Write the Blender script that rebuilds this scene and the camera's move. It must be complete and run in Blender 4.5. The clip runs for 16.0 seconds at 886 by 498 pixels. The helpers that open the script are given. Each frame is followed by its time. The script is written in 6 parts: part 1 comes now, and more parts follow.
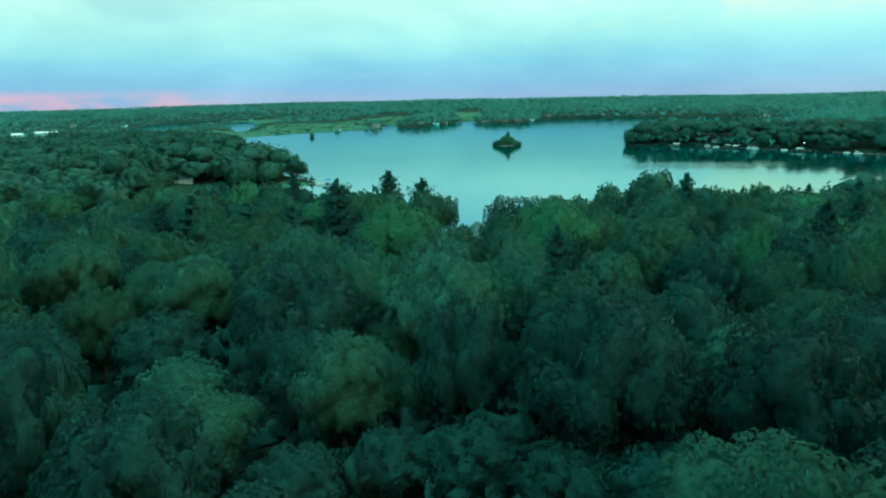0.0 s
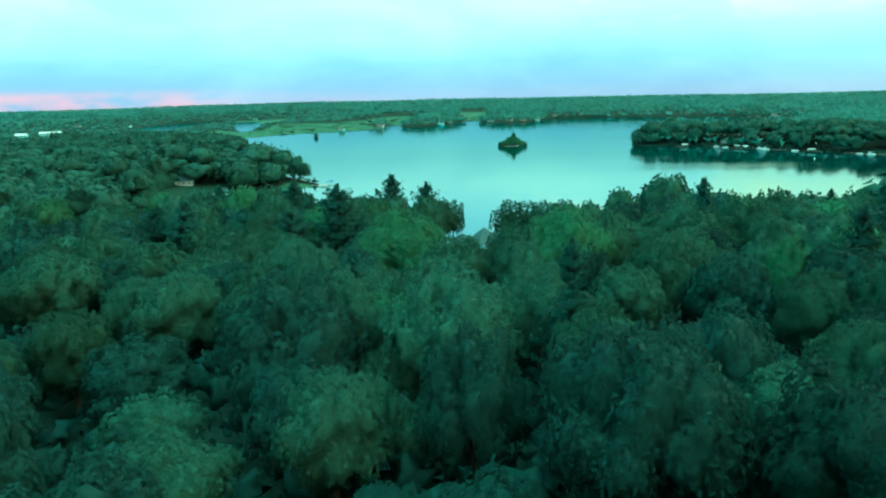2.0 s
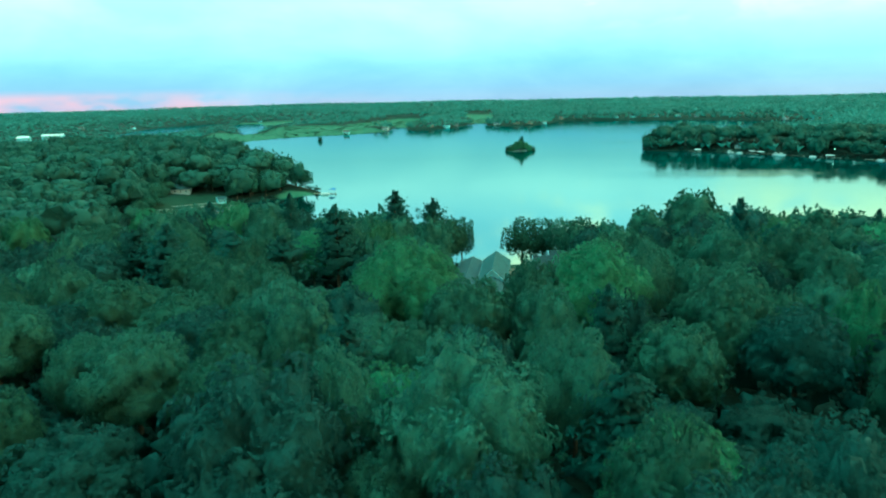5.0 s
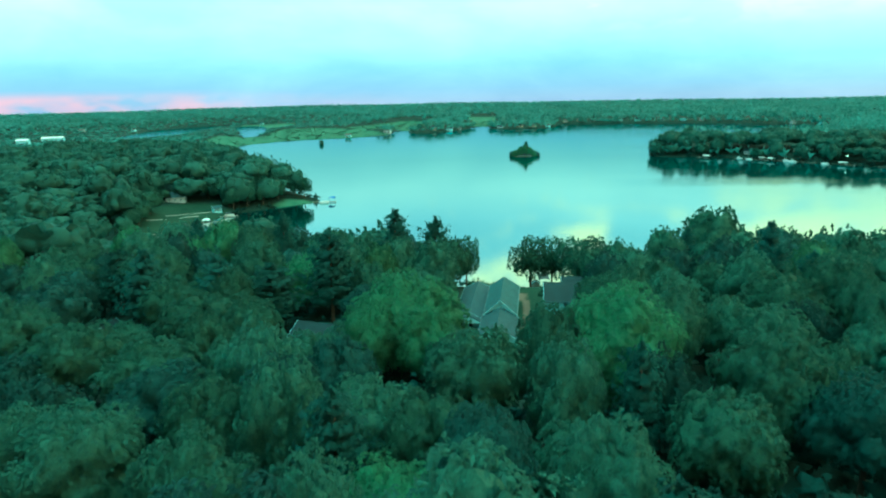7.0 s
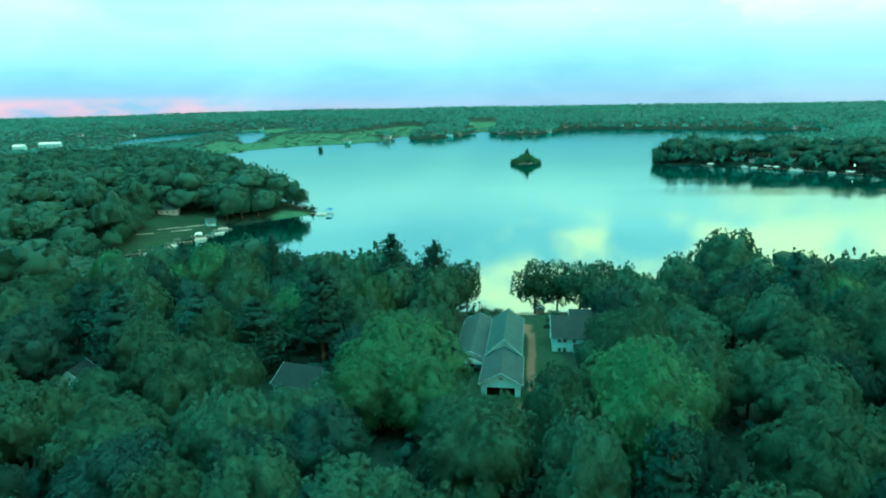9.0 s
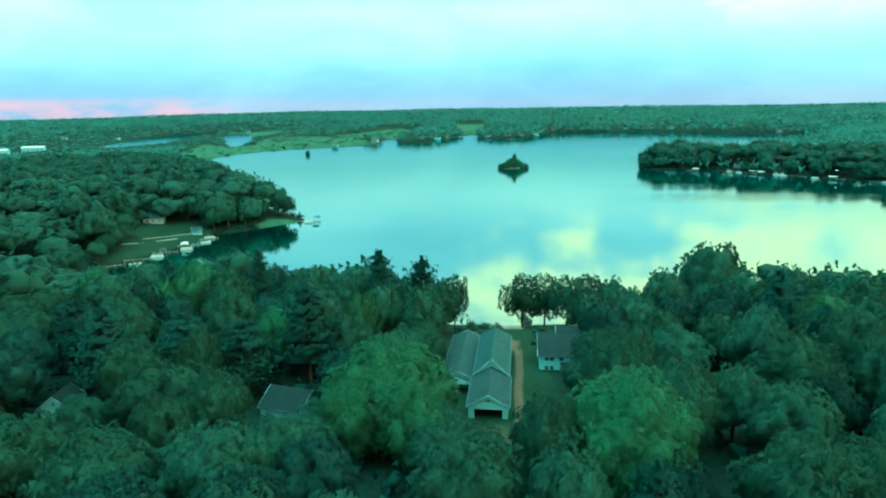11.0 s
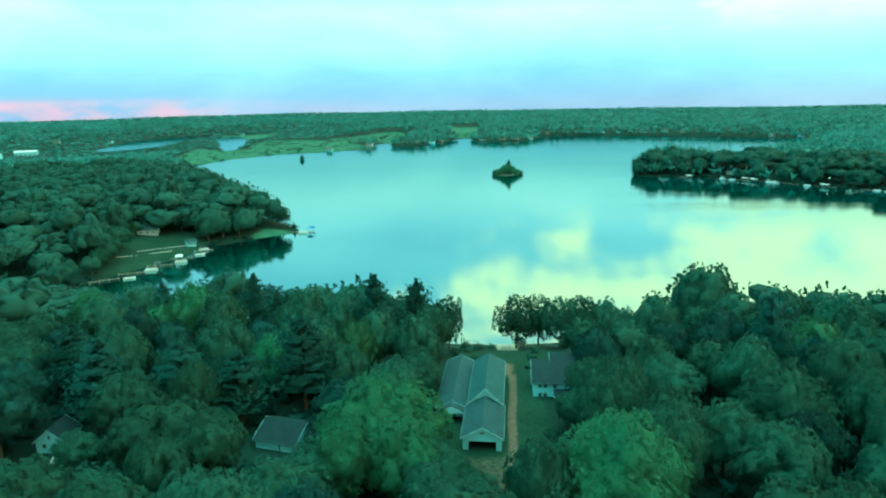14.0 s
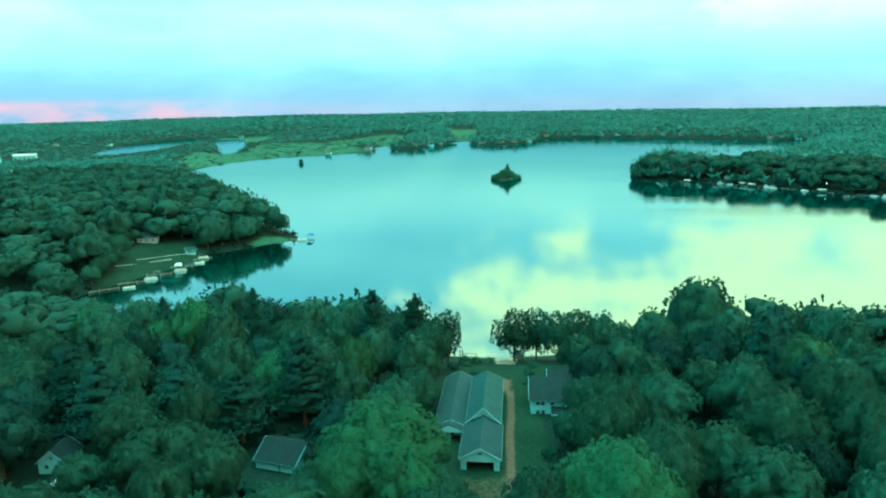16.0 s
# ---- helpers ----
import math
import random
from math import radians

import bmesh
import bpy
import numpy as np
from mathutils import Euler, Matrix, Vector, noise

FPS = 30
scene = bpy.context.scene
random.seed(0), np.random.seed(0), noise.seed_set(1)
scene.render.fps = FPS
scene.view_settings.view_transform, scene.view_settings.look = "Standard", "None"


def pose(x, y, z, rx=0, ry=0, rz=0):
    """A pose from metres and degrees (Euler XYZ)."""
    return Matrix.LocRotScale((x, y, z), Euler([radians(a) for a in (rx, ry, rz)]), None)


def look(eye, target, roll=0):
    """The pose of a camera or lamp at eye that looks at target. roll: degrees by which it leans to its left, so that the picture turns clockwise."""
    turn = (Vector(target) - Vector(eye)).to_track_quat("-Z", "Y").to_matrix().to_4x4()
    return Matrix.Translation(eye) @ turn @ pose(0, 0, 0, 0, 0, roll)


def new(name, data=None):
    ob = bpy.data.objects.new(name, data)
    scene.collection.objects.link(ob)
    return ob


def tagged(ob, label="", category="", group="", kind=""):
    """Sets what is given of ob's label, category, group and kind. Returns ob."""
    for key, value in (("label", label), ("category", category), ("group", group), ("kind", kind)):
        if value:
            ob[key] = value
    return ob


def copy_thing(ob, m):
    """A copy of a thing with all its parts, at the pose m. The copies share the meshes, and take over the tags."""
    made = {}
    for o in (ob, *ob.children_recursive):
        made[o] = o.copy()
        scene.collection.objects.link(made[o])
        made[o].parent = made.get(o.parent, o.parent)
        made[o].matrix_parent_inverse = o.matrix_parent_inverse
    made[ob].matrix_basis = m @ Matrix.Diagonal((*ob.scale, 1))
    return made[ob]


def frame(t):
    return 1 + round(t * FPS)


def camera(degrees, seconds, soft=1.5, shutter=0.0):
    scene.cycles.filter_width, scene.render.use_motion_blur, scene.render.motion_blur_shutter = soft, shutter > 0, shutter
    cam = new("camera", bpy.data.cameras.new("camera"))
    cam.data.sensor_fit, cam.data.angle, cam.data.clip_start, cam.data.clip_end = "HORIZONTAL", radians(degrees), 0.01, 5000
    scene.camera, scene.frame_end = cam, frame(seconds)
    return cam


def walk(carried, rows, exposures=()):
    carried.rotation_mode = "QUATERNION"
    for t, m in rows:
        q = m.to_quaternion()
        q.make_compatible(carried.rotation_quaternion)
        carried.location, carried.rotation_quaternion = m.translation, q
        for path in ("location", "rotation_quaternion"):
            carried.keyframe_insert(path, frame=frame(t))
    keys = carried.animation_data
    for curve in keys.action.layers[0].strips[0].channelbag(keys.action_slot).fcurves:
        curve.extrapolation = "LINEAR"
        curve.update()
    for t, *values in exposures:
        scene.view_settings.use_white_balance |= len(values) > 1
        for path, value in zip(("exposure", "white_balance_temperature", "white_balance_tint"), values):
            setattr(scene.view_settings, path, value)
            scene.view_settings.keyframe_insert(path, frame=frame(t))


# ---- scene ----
# ---- camera and its walk: seconds, x, y, z, yaw, pitch, roll ----
cam = camera(69.56, 16.0, soft=2.1, shutter=0.5)
PATH = [
    (0, 16.14, -154.14, 56.5, 7.11, -13.376, -1.432),
    (0.5, 15.97, -152.55, 56.57, 7.077, -13.394, -1.402),
    (1, 15.74, -150.53, 56.65, 7.249, -13.402, -1.46),
    (1.5, 15.43, -148.42, 56.8, 7.402, -13.399, -1.479),
    (2, 15.09, -146.07, 56.93, 7.552, -13.401, -1.487),
    (2.5, 14.72, -143.62, 57.13, 7.691, -13.407, -1.511),
    (3, 14.24, -141.0, 57.49, 7.811, -13.385, -1.497),
    (3.5, 13.71, -138.44, 57.87, 7.879, -13.344, -1.408),
    (4, 13.22, -135.48, 58.34, 7.952, -13.319, -1.46),
    (6.5, 10.5, -119.29, 61.08, 8.141, -13.175, -1.314),
    (7, 10.1, -115.84, 61.9, 8.217, -13.132, -1.31),
    (7.5, 9.72, -112.53, 62.68, 8.279, -13.078, -1.3),
    (8, 9.42, -109.39, 63.45, 8.318, -13.006, -1.309),
    (8.5, 9.11, -106.63, 64.38, 8.313, -12.928, -1.288),
    (9, 8.86, -104.45, 65.34, 8.235, -12.815, -1.266),
    (11.5, 9.2, -103.7, 69.95, 6.969, -12.7, -1.287),
    (12, 9.31, -103.6, 70.89, 6.892, -12.663, -1.317),
    (12.5, 9.24, -103.59, 71.88, 6.789, -12.651, -1.309),
    (13, 9.24, -103.52, 72.85, 6.741, -12.637, -1.263),
    (13.5, 9.26, -103.46, 73.86, 6.709, -12.629, -1.251),
    (14, 9.26, -103.41, 74.88, 6.657, -12.639, -1.241),
    (14.5, 9.34, -103.46, 75.86, 6.64, -12.631, -1.221),
    (15, 9.41, -103.55, 76.85, 6.605, -12.594, -1.231),
    (15.5, 9.47, -103.6, 77.91, 6.593, -12.577, -1.276),
    (16, 9.52, -103.76, 78.94, 6.558, -12.561, -1.269),
]
KELVIN, TINT = 4500, -86
walk(
    cam,
    [(t, pose(x, y, z, 90 + pitch, 0, yaw) @ pose(0, 0, 0, 0, 0, roll)) for t, x, y, z, yaw, pitch, roll in PATH],
    exposures=[(0, -0.38, KELVIN, TINT + 8), (0.4, -0.06, KELVIN, TINT + 4), (0.9, 0.04, KELVIN, TINT + 2), (1.8, 0.0, KELVIN, TINT), (16, 0.0, KELVIN, TINT)],
)

# ---- sky and sun ----
SUN_EL, SUN_AZ = radians(26), radians(58)  # azimuth from +y towards +x


def link(nt, a, b):
    nt.links.new(a, b)


def math_node(nt, op, a, b=0.5, c=None, clamp=False):
    n = nt.nodes.new("ShaderNodeMath")
    n.operation, n.use_clamp = op, clamp
    for i, v in enumerate((a, b, c)):
        if v is None:
            continue
        if isinstance(v, (int, float)):
            n.inputs[i].default_value = v
        else:
            nt.links.new(v, n.inputs[i])
    return n.outputs[0]


def ramp_node(nt, fac, stops, smooth=False):
    n = nt.nodes.new("ShaderNodeValToRGB")
    el = n.color_ramp.elements
    if smooth:
        n.color_ramp.interpolation = "EASE"
    while len(el) < len(stops):
        el.new(0.5)
    for e, (p, c) in zip(el, stops):
        e.position = p
        e.color = (*c, 1) if len(c) == 3 else c
    nt.links.new(fac, n.inputs[0])
    return n.outputs[0]


def mix_node(nt, fac, a, b, kind="MIX"):
    n = nt.nodes.new("ShaderNodeMix")
    n.data_type, n.blend_type = "RGBA", kind
    for sock, v in ((n.inputs[0], fac), (n.inputs[6], a), (n.inputs[7], b)):
        if isinstance(v, (int, float)):
            sock.default_value = v
        elif isinstance(v, tuple):
            sock.default_value = (*v, 1)
        else:
            nt.links.new(v, sock)
    return n.outputs[2]


def noise_node(nt, vec, scale, detail=4.0, rough=0.55, distort=0.0):
    n = nt.nodes.new("ShaderNodeTexNoise")
    n.inputs["Scale"].default_value, n.inputs["Detail"].default_value = scale, detail
    n.inputs["Roughness"].default_value, n.inputs["Distortion"].default_value = rough, distort
    if vec is not None:
        nt.links.new(vec, n.inputs["Vector"])
    return n.outputs["Fac"]


def build_world():
    w = bpy.data.worlds.new("dusk_sky")
    scene.world = w
    w.use_nodes = True
    nt = w.node_tree
    nt.nodes.clear()
    out, bg = nt.nodes.new("ShaderNodeOutputWorld"), nt.nodes.new("ShaderNodeBackground")
    tc, sep = nt.nodes.new("ShaderNodeTexCoord"), nt.nodes.new("ShaderNodeSeparateXYZ")
    link(nt, tc.outputs["Generated"], sep.inputs[0])
    x, z = sep.outputs["X"], sep.outputs["Z"]
    stretch = nt.nodes.new("ShaderNodeMapping")
    stretch.inputs["Scale"].default_value = (1, 1, 2.6)
    link(nt, tc.outputs["Generated"], stretch.inputs[0])
    vec = stretch.outputs[0]
    # cool overcast dome, bluer towards the horizon
    dome = ramp_node(nt, math_node(nt, "MULTIPLY", z, 2.0, clamp=True), [
        (0.0, (0.70, 0.52, 0.98)), (0.035, (0.64, 0.55, 1.05)), (0.10, (0.74, 0.70, 1.12)), (0.17, (1.06, 0.92, 1.14)),
        (0.27, (1.34, 1.04, 1.16)), (0.40, (0.80, 0.70, 0.90)), (0.75, (0.60, 0.60, 0.80)), (0.88, (0.8, 0.95, 1.15)), (1.0, (0.98, 1.12, 1.34))])
    # the overcast brightens towards the zenith
    top = ramp_node(nt, math_node(nt, "MULTIPLY", z, 0.25), [(0.12, (0.25, 0.25, 0.25)), (0.16, (0.3, 0.3, 0.3)), (0.25, (1.0, 1.0, 1.0))])
    dome = mix_node(nt, 1.0, dome, mix_node(nt, 1.0, top, (4.0, 4.0, 4.0), "MULTIPLY"), "MULTIPLY")
    # soft cloud streaks
    cloud = noise_node(nt, vec, 4.0, 5.0, 0.55, 0.3)
    shade = ramp_node(nt, cloud, [(0.3, (0.80, 0.84, 0.90)), (0.7, (1.14, 1.12, 1.06))])
    dome = mix_node(nt, 1.0, dome, shade, "MULTIPLY")
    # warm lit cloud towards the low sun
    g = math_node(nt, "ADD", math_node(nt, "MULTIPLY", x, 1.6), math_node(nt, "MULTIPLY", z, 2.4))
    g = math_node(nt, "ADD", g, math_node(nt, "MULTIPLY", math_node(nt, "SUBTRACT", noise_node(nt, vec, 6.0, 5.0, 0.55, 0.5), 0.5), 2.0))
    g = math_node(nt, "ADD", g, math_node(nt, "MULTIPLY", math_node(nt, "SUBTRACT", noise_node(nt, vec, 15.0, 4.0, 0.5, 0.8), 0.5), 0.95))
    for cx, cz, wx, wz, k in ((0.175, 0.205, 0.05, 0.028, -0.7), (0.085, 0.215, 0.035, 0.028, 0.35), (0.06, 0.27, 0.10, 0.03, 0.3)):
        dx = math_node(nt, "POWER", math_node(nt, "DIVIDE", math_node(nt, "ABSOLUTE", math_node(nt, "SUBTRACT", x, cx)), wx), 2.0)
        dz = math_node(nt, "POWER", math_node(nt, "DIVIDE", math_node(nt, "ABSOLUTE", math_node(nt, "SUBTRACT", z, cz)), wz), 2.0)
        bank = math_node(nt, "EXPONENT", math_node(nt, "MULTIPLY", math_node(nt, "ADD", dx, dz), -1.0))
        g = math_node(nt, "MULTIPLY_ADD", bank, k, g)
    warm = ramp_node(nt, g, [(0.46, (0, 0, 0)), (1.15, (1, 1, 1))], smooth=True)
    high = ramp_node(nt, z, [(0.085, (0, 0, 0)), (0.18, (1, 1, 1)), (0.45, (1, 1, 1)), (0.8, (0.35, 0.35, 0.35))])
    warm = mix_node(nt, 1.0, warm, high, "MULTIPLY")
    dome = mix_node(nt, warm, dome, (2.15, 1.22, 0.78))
    # pink afterglow on the horizon, to the west of the lake
    band = ramp_node(nt, z, [(0.0, (1, 1, 1)), (0.008, (0.7, 0.7, 0.7)), (0.024, (0, 0, 0))], smooth=True)
    side = ramp_node(nt, math_node(nt, "ADD", x, 1.0), [(0.40, (1, 1, 1)), (0.50, (0.6, 0.6, 0.6)), (0.62, (0.15, 0.15, 0.15)), (0.9, (0, 0, 0))], smooth=True)
    patch = ramp_node(nt, noise_node(nt, vec, 9.0, 3.0), [(0.40, (0, 0, 0)), (0.62, (1, 1, 1))])
    pink = mix_node(nt, 1.0, mix_node(nt, 1.0, band, side, "MULTIPLY"), patch, "MULTIPLY")
    dome = mix_node(nt, pink, dome, (1.7, 0.48, 0.76))
    sky = nt.nodes.new("ShaderNodeTexSky")
    sky.sky_type, sky.sun_disc = "NISHITA", False
    sky.sun_elevation, sky.sun_rotation = SUN_EL, SUN_AZ
    dome = mix_node(nt, 0.015, dome, sky.outputs[0], "ADD")
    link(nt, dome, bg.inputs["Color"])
    bg.inputs["Strength"].default_value = 1.0
    link(nt, bg.outputs[0], out.inputs[0])


build_world()
sun = new("sun", bpy.data.lights.new("sun", "SUN"))
sun.data.energy, sun.data.angle, sun.data.color = 0.5, radians(25), (1.0, 0.93, 0.8)
sun_dir = Vector((math.sin(SUN_AZ) * math.cos(SUN_EL), math.cos(SUN_AZ) * math.cos(SUN_EL), math.sin(SUN_EL)))
sun.matrix_world = look(sun_dir * 300, (0, 0, 0))


# ---- materials ----
def material(name):
    m = bpy.data.materials.new(name)
    m.use_nodes = True
    nt = m.node_tree
    bsdf = nt.nodes["Principled BSDF"]
    return m, nt, bsdf


def surface(name, base, dark=None, scale=6.0, rough=0.7, bump=0.15, metal=0.0, coarse=0.6, objvar=0.0, spec=None):
    """A plain surface with grain and blotches in two scales, in object space."""
    m, nt, b = material(name)
    dark = dark or tuple(c * 0.72 for c in base)
    tc = nt.nodes.new("ShaderNodeTexCoord")
    fine = noise_node(nt, tc.outputs["Object"], scale, 6.0, 0.6)
    big = noise_node(nt, tc.outputs["Object"], coarse, 3.0, 0.55)
    f = math_node(nt, "ADD", math_node(nt, "MULTIPLY", fine, 0.5), math_node(nt, "MULTIPLY", big, 0.5))
    col = ramp_node(nt, f, [(0.32, dark), (0.66, base)])
    if objvar:
        oi = nt.nodes.new("ShaderNodeObjectInfo")
        v = math_node(nt, "MULTIPLY_ADD", oi.outputs["Random"], objvar, 1 - objvar / 2)
        hsv = nt.nodes.new("ShaderNodeHueSaturation")
        link(nt, v, hsv.inputs["Value"])
        link(nt, col, hsv.inputs["Color"])
        col = hsv.outputs[0]
    link(nt, col, b.inputs["Base Color"])
    b.inputs["Roughness"].default_value, b.inputs["Metallic"].default_value = rough, metal
    if spec is not None:
        b.inputs["Specular IOR Level"].default_value = spec
    bp = nt.nodes.new("ShaderNodeBump")
    bp.inputs["Strength"].default_value, bp.inputs["Distance"].default_value = bump, 0.05
    link(nt, fine, bp.inputs["Height"])
    link(nt, bp.outputs[0], b.inputs["Normal"])
    return m


def leaf_material(name, light, dark, hue=0.5, patch=0.0, relief=0.75, mottled=1.0, gloss=0.2, thru=0.5):
    """Foliage: every spray of leaves and every tree a little different, some light passing through."""
    m, nt, b = material(name)
    geo, oi = nt.nodes.new("ShaderNodeNewGeometry"), nt.nodes.new("ShaderNodeObjectInfo")
    col = ramp_node(nt, geo.outputs["Random Per Island"], [(0.0, dark), (0.55, tuple((a + c) / 2 for a, c in zip(light, dark))), (1.0, light)])
    hsv = nt.nodes.new("ShaderNodeHueSaturation")
    rnd = oi.outputs["Random"]
    if patch:
        rnd = math_node(nt, "MULTIPLY_ADD", math_node(nt, "SUBTRACT", noise_node(nt, geo.outputs["Position"], patch, 2.0), 0.5), 2.2, 0.5, clamp=True)
    link(nt, math_node(nt, "MULTIPLY_ADD", rnd, 0.022, hue - 0.004), hsv.inputs["Hue"])
    mottle = math_node(nt, "MULTIPLY_ADD", noise_node(nt, geo.outputs["Position"], 2.4, 4.0, 0.7), mottled, 1 - mottled / 2)
    link(nt, math_node(nt, "MULTIPLY", mottle, math_node(nt, "MULTIPLY_ADD", rnd, 0.6, 0.72)), hsv.inputs["Value"])
    hsv.inputs["Saturation"].default_value = 1.0
    link(nt, col, hsv.inputs["Color"])
    link(nt, hsv.outputs[0], b.inputs["Base Color"])
    # leaves lean with the swell of their spray and clump
    at, vt = nt.nodes.new("ShaderNodeAttribute"), nt.nodes.new("ShaderNodeVectorTransform")
    at.attribute_name = "swell"
    vt.vector_type, vt.convert_from, vt.convert_to = "NORMAL", "OBJECT", "WORLD"
    link(nt, at.outputs["Vector"], vt.inputs[0])
    lean, add = nt.nodes.new("ShaderNodeVectorMath"), nt.nodes.new("ShaderNodeVectorMath")
    lean.operation, lean.inputs["Scale"].default_value = "SCALE", 0.14
    link(nt, geo.outputs["Normal"], lean.inputs[0])
    link(nt, vt.outputs[0], add.inputs[0])
    link(nt, lean.outputs[0], add.inputs[1])
    unit = nt.nodes.new("ShaderNodeVectorMath")
    unit.operation = "NORMALIZE"
    link(nt, add.outputs[0], unit.inputs[0])
    bp = nt.nodes.new("ShaderNodeBump")
    bp.inputs["Strength"].default_value, bp.inputs["Distance"].default_value = relief, 0.16
    link(nt, noise_node(nt, geo.outputs["Position"], 3.4, 4.0, 0.7), bp.inputs["Height"])
    link(nt, unit.outputs[0], bp.inputs["Normal"])
    link(nt, bp.outputs[0], b.inputs["Normal"])
    b.inputs["Roughness"].default_value = 0.55
    b.inputs["Specular IOR Level"].default_value = gloss
    tr, mx = nt.nodes.new("ShaderNodeBsdfTranslucent"), nt.nodes.new("ShaderNodeMixShader")
    link(nt, hsv.outputs[0], tr.inputs[0])
    # a thin leaf glows on its underside with the light that falls on its top
    under = nt.nodes.new("ShaderNodeVectorMath")
    under.operation, under.inputs["Scale"].default_value = "SCALE", -1.0
    link(nt, bp.outputs[0], under.inputs[0])
    link(nt, under.outputs[0], tr.inputs["Normal"])
    mx.inputs[0].default_value = thru
    link(nt, b.outputs[0], mx.inputs[1])
    link(nt, tr.outputs[0], mx.inputs[2])
    link(nt, mx.outputs[0], nt.nodes["Material Output"].inputs[0])
    return m


def ground_material():
    m, nt, b = material("ground_cover")
    geo = nt.nodes.new("ShaderNodeNewGeometry")
    pos = geo.outputs["Position"]
    fine, big = noise_node(nt, pos, 1.3, 6.0, 0.65), noise_node(nt, pos, 0.06, 4.0, 0.6)
    # the bluish shade under the trees is tinted into the floor colour
    floor_c = ramp_node(nt, fine, [(0.3, (0.014, 0.024, 0.020)), (0.7, (0.032, 0.050, 0.038))])
    grass_c = ramp_node(nt, math_node(nt, "ADD", math_node(nt, "MULTIPLY", fine, 0.5), math_node(nt, "MULTIPLY", big, 0.5)),
                        [(0.34, (0.016, 0.030, 0.019)), (0.66, (0.040, 0.064, 0.040))])
    marsh_c = ramp_node(nt, big, [(0.35, (0.056, 0.105, 0.068)), (0.65, (0.095, 0.158, 0.10))])
    dirt_c = ramp_node(nt, fine, [(0.3, (0.10, 0.076, 0.056)), (0.7, (0.165, 0.122, 0.090))])
    sand_c = ramp_node(nt, fine, [(0.3, (0.30, 0.27, 0.20)), (0.7, (0.42, 0.38, 0.30))])
    col = floor_c
    for key, c in (("grass", grass_c), ("marsh", marsh_c), ("dirt", dirt_c), ("sand", sand_c)):
        at = nt.nodes.new("ShaderNodeAttribute")
        at.attribute_name = key
        edge = math_node(nt, "ADD", at.outputs["Fac"], math_node(nt, "MULTIPLY", math_node(nt, "SUBTRACT", fine, 0.5), 0.5))
        f = ramp_node(nt, edge, [(0.35, (0, 0, 0)), (0.65, (1, 1, 1))])
        col = mix_node(nt, f, col, c)
    link(nt, col, b.inputs["Base Color"])
    b.inputs["Roughness"].default_value = 0.9
    b.inputs["Specular IOR Level"].default_value = 0.1
    bp = nt.nodes.new("ShaderNodeBump")
    bp.inputs["Strength"].default_value, bp.inputs["Distance"].default_value = 0.6, 0.2
    link(nt, fine, bp.inputs["Height"])
    link(nt, bp.outputs[0], b.inputs["Normal"])
    return m


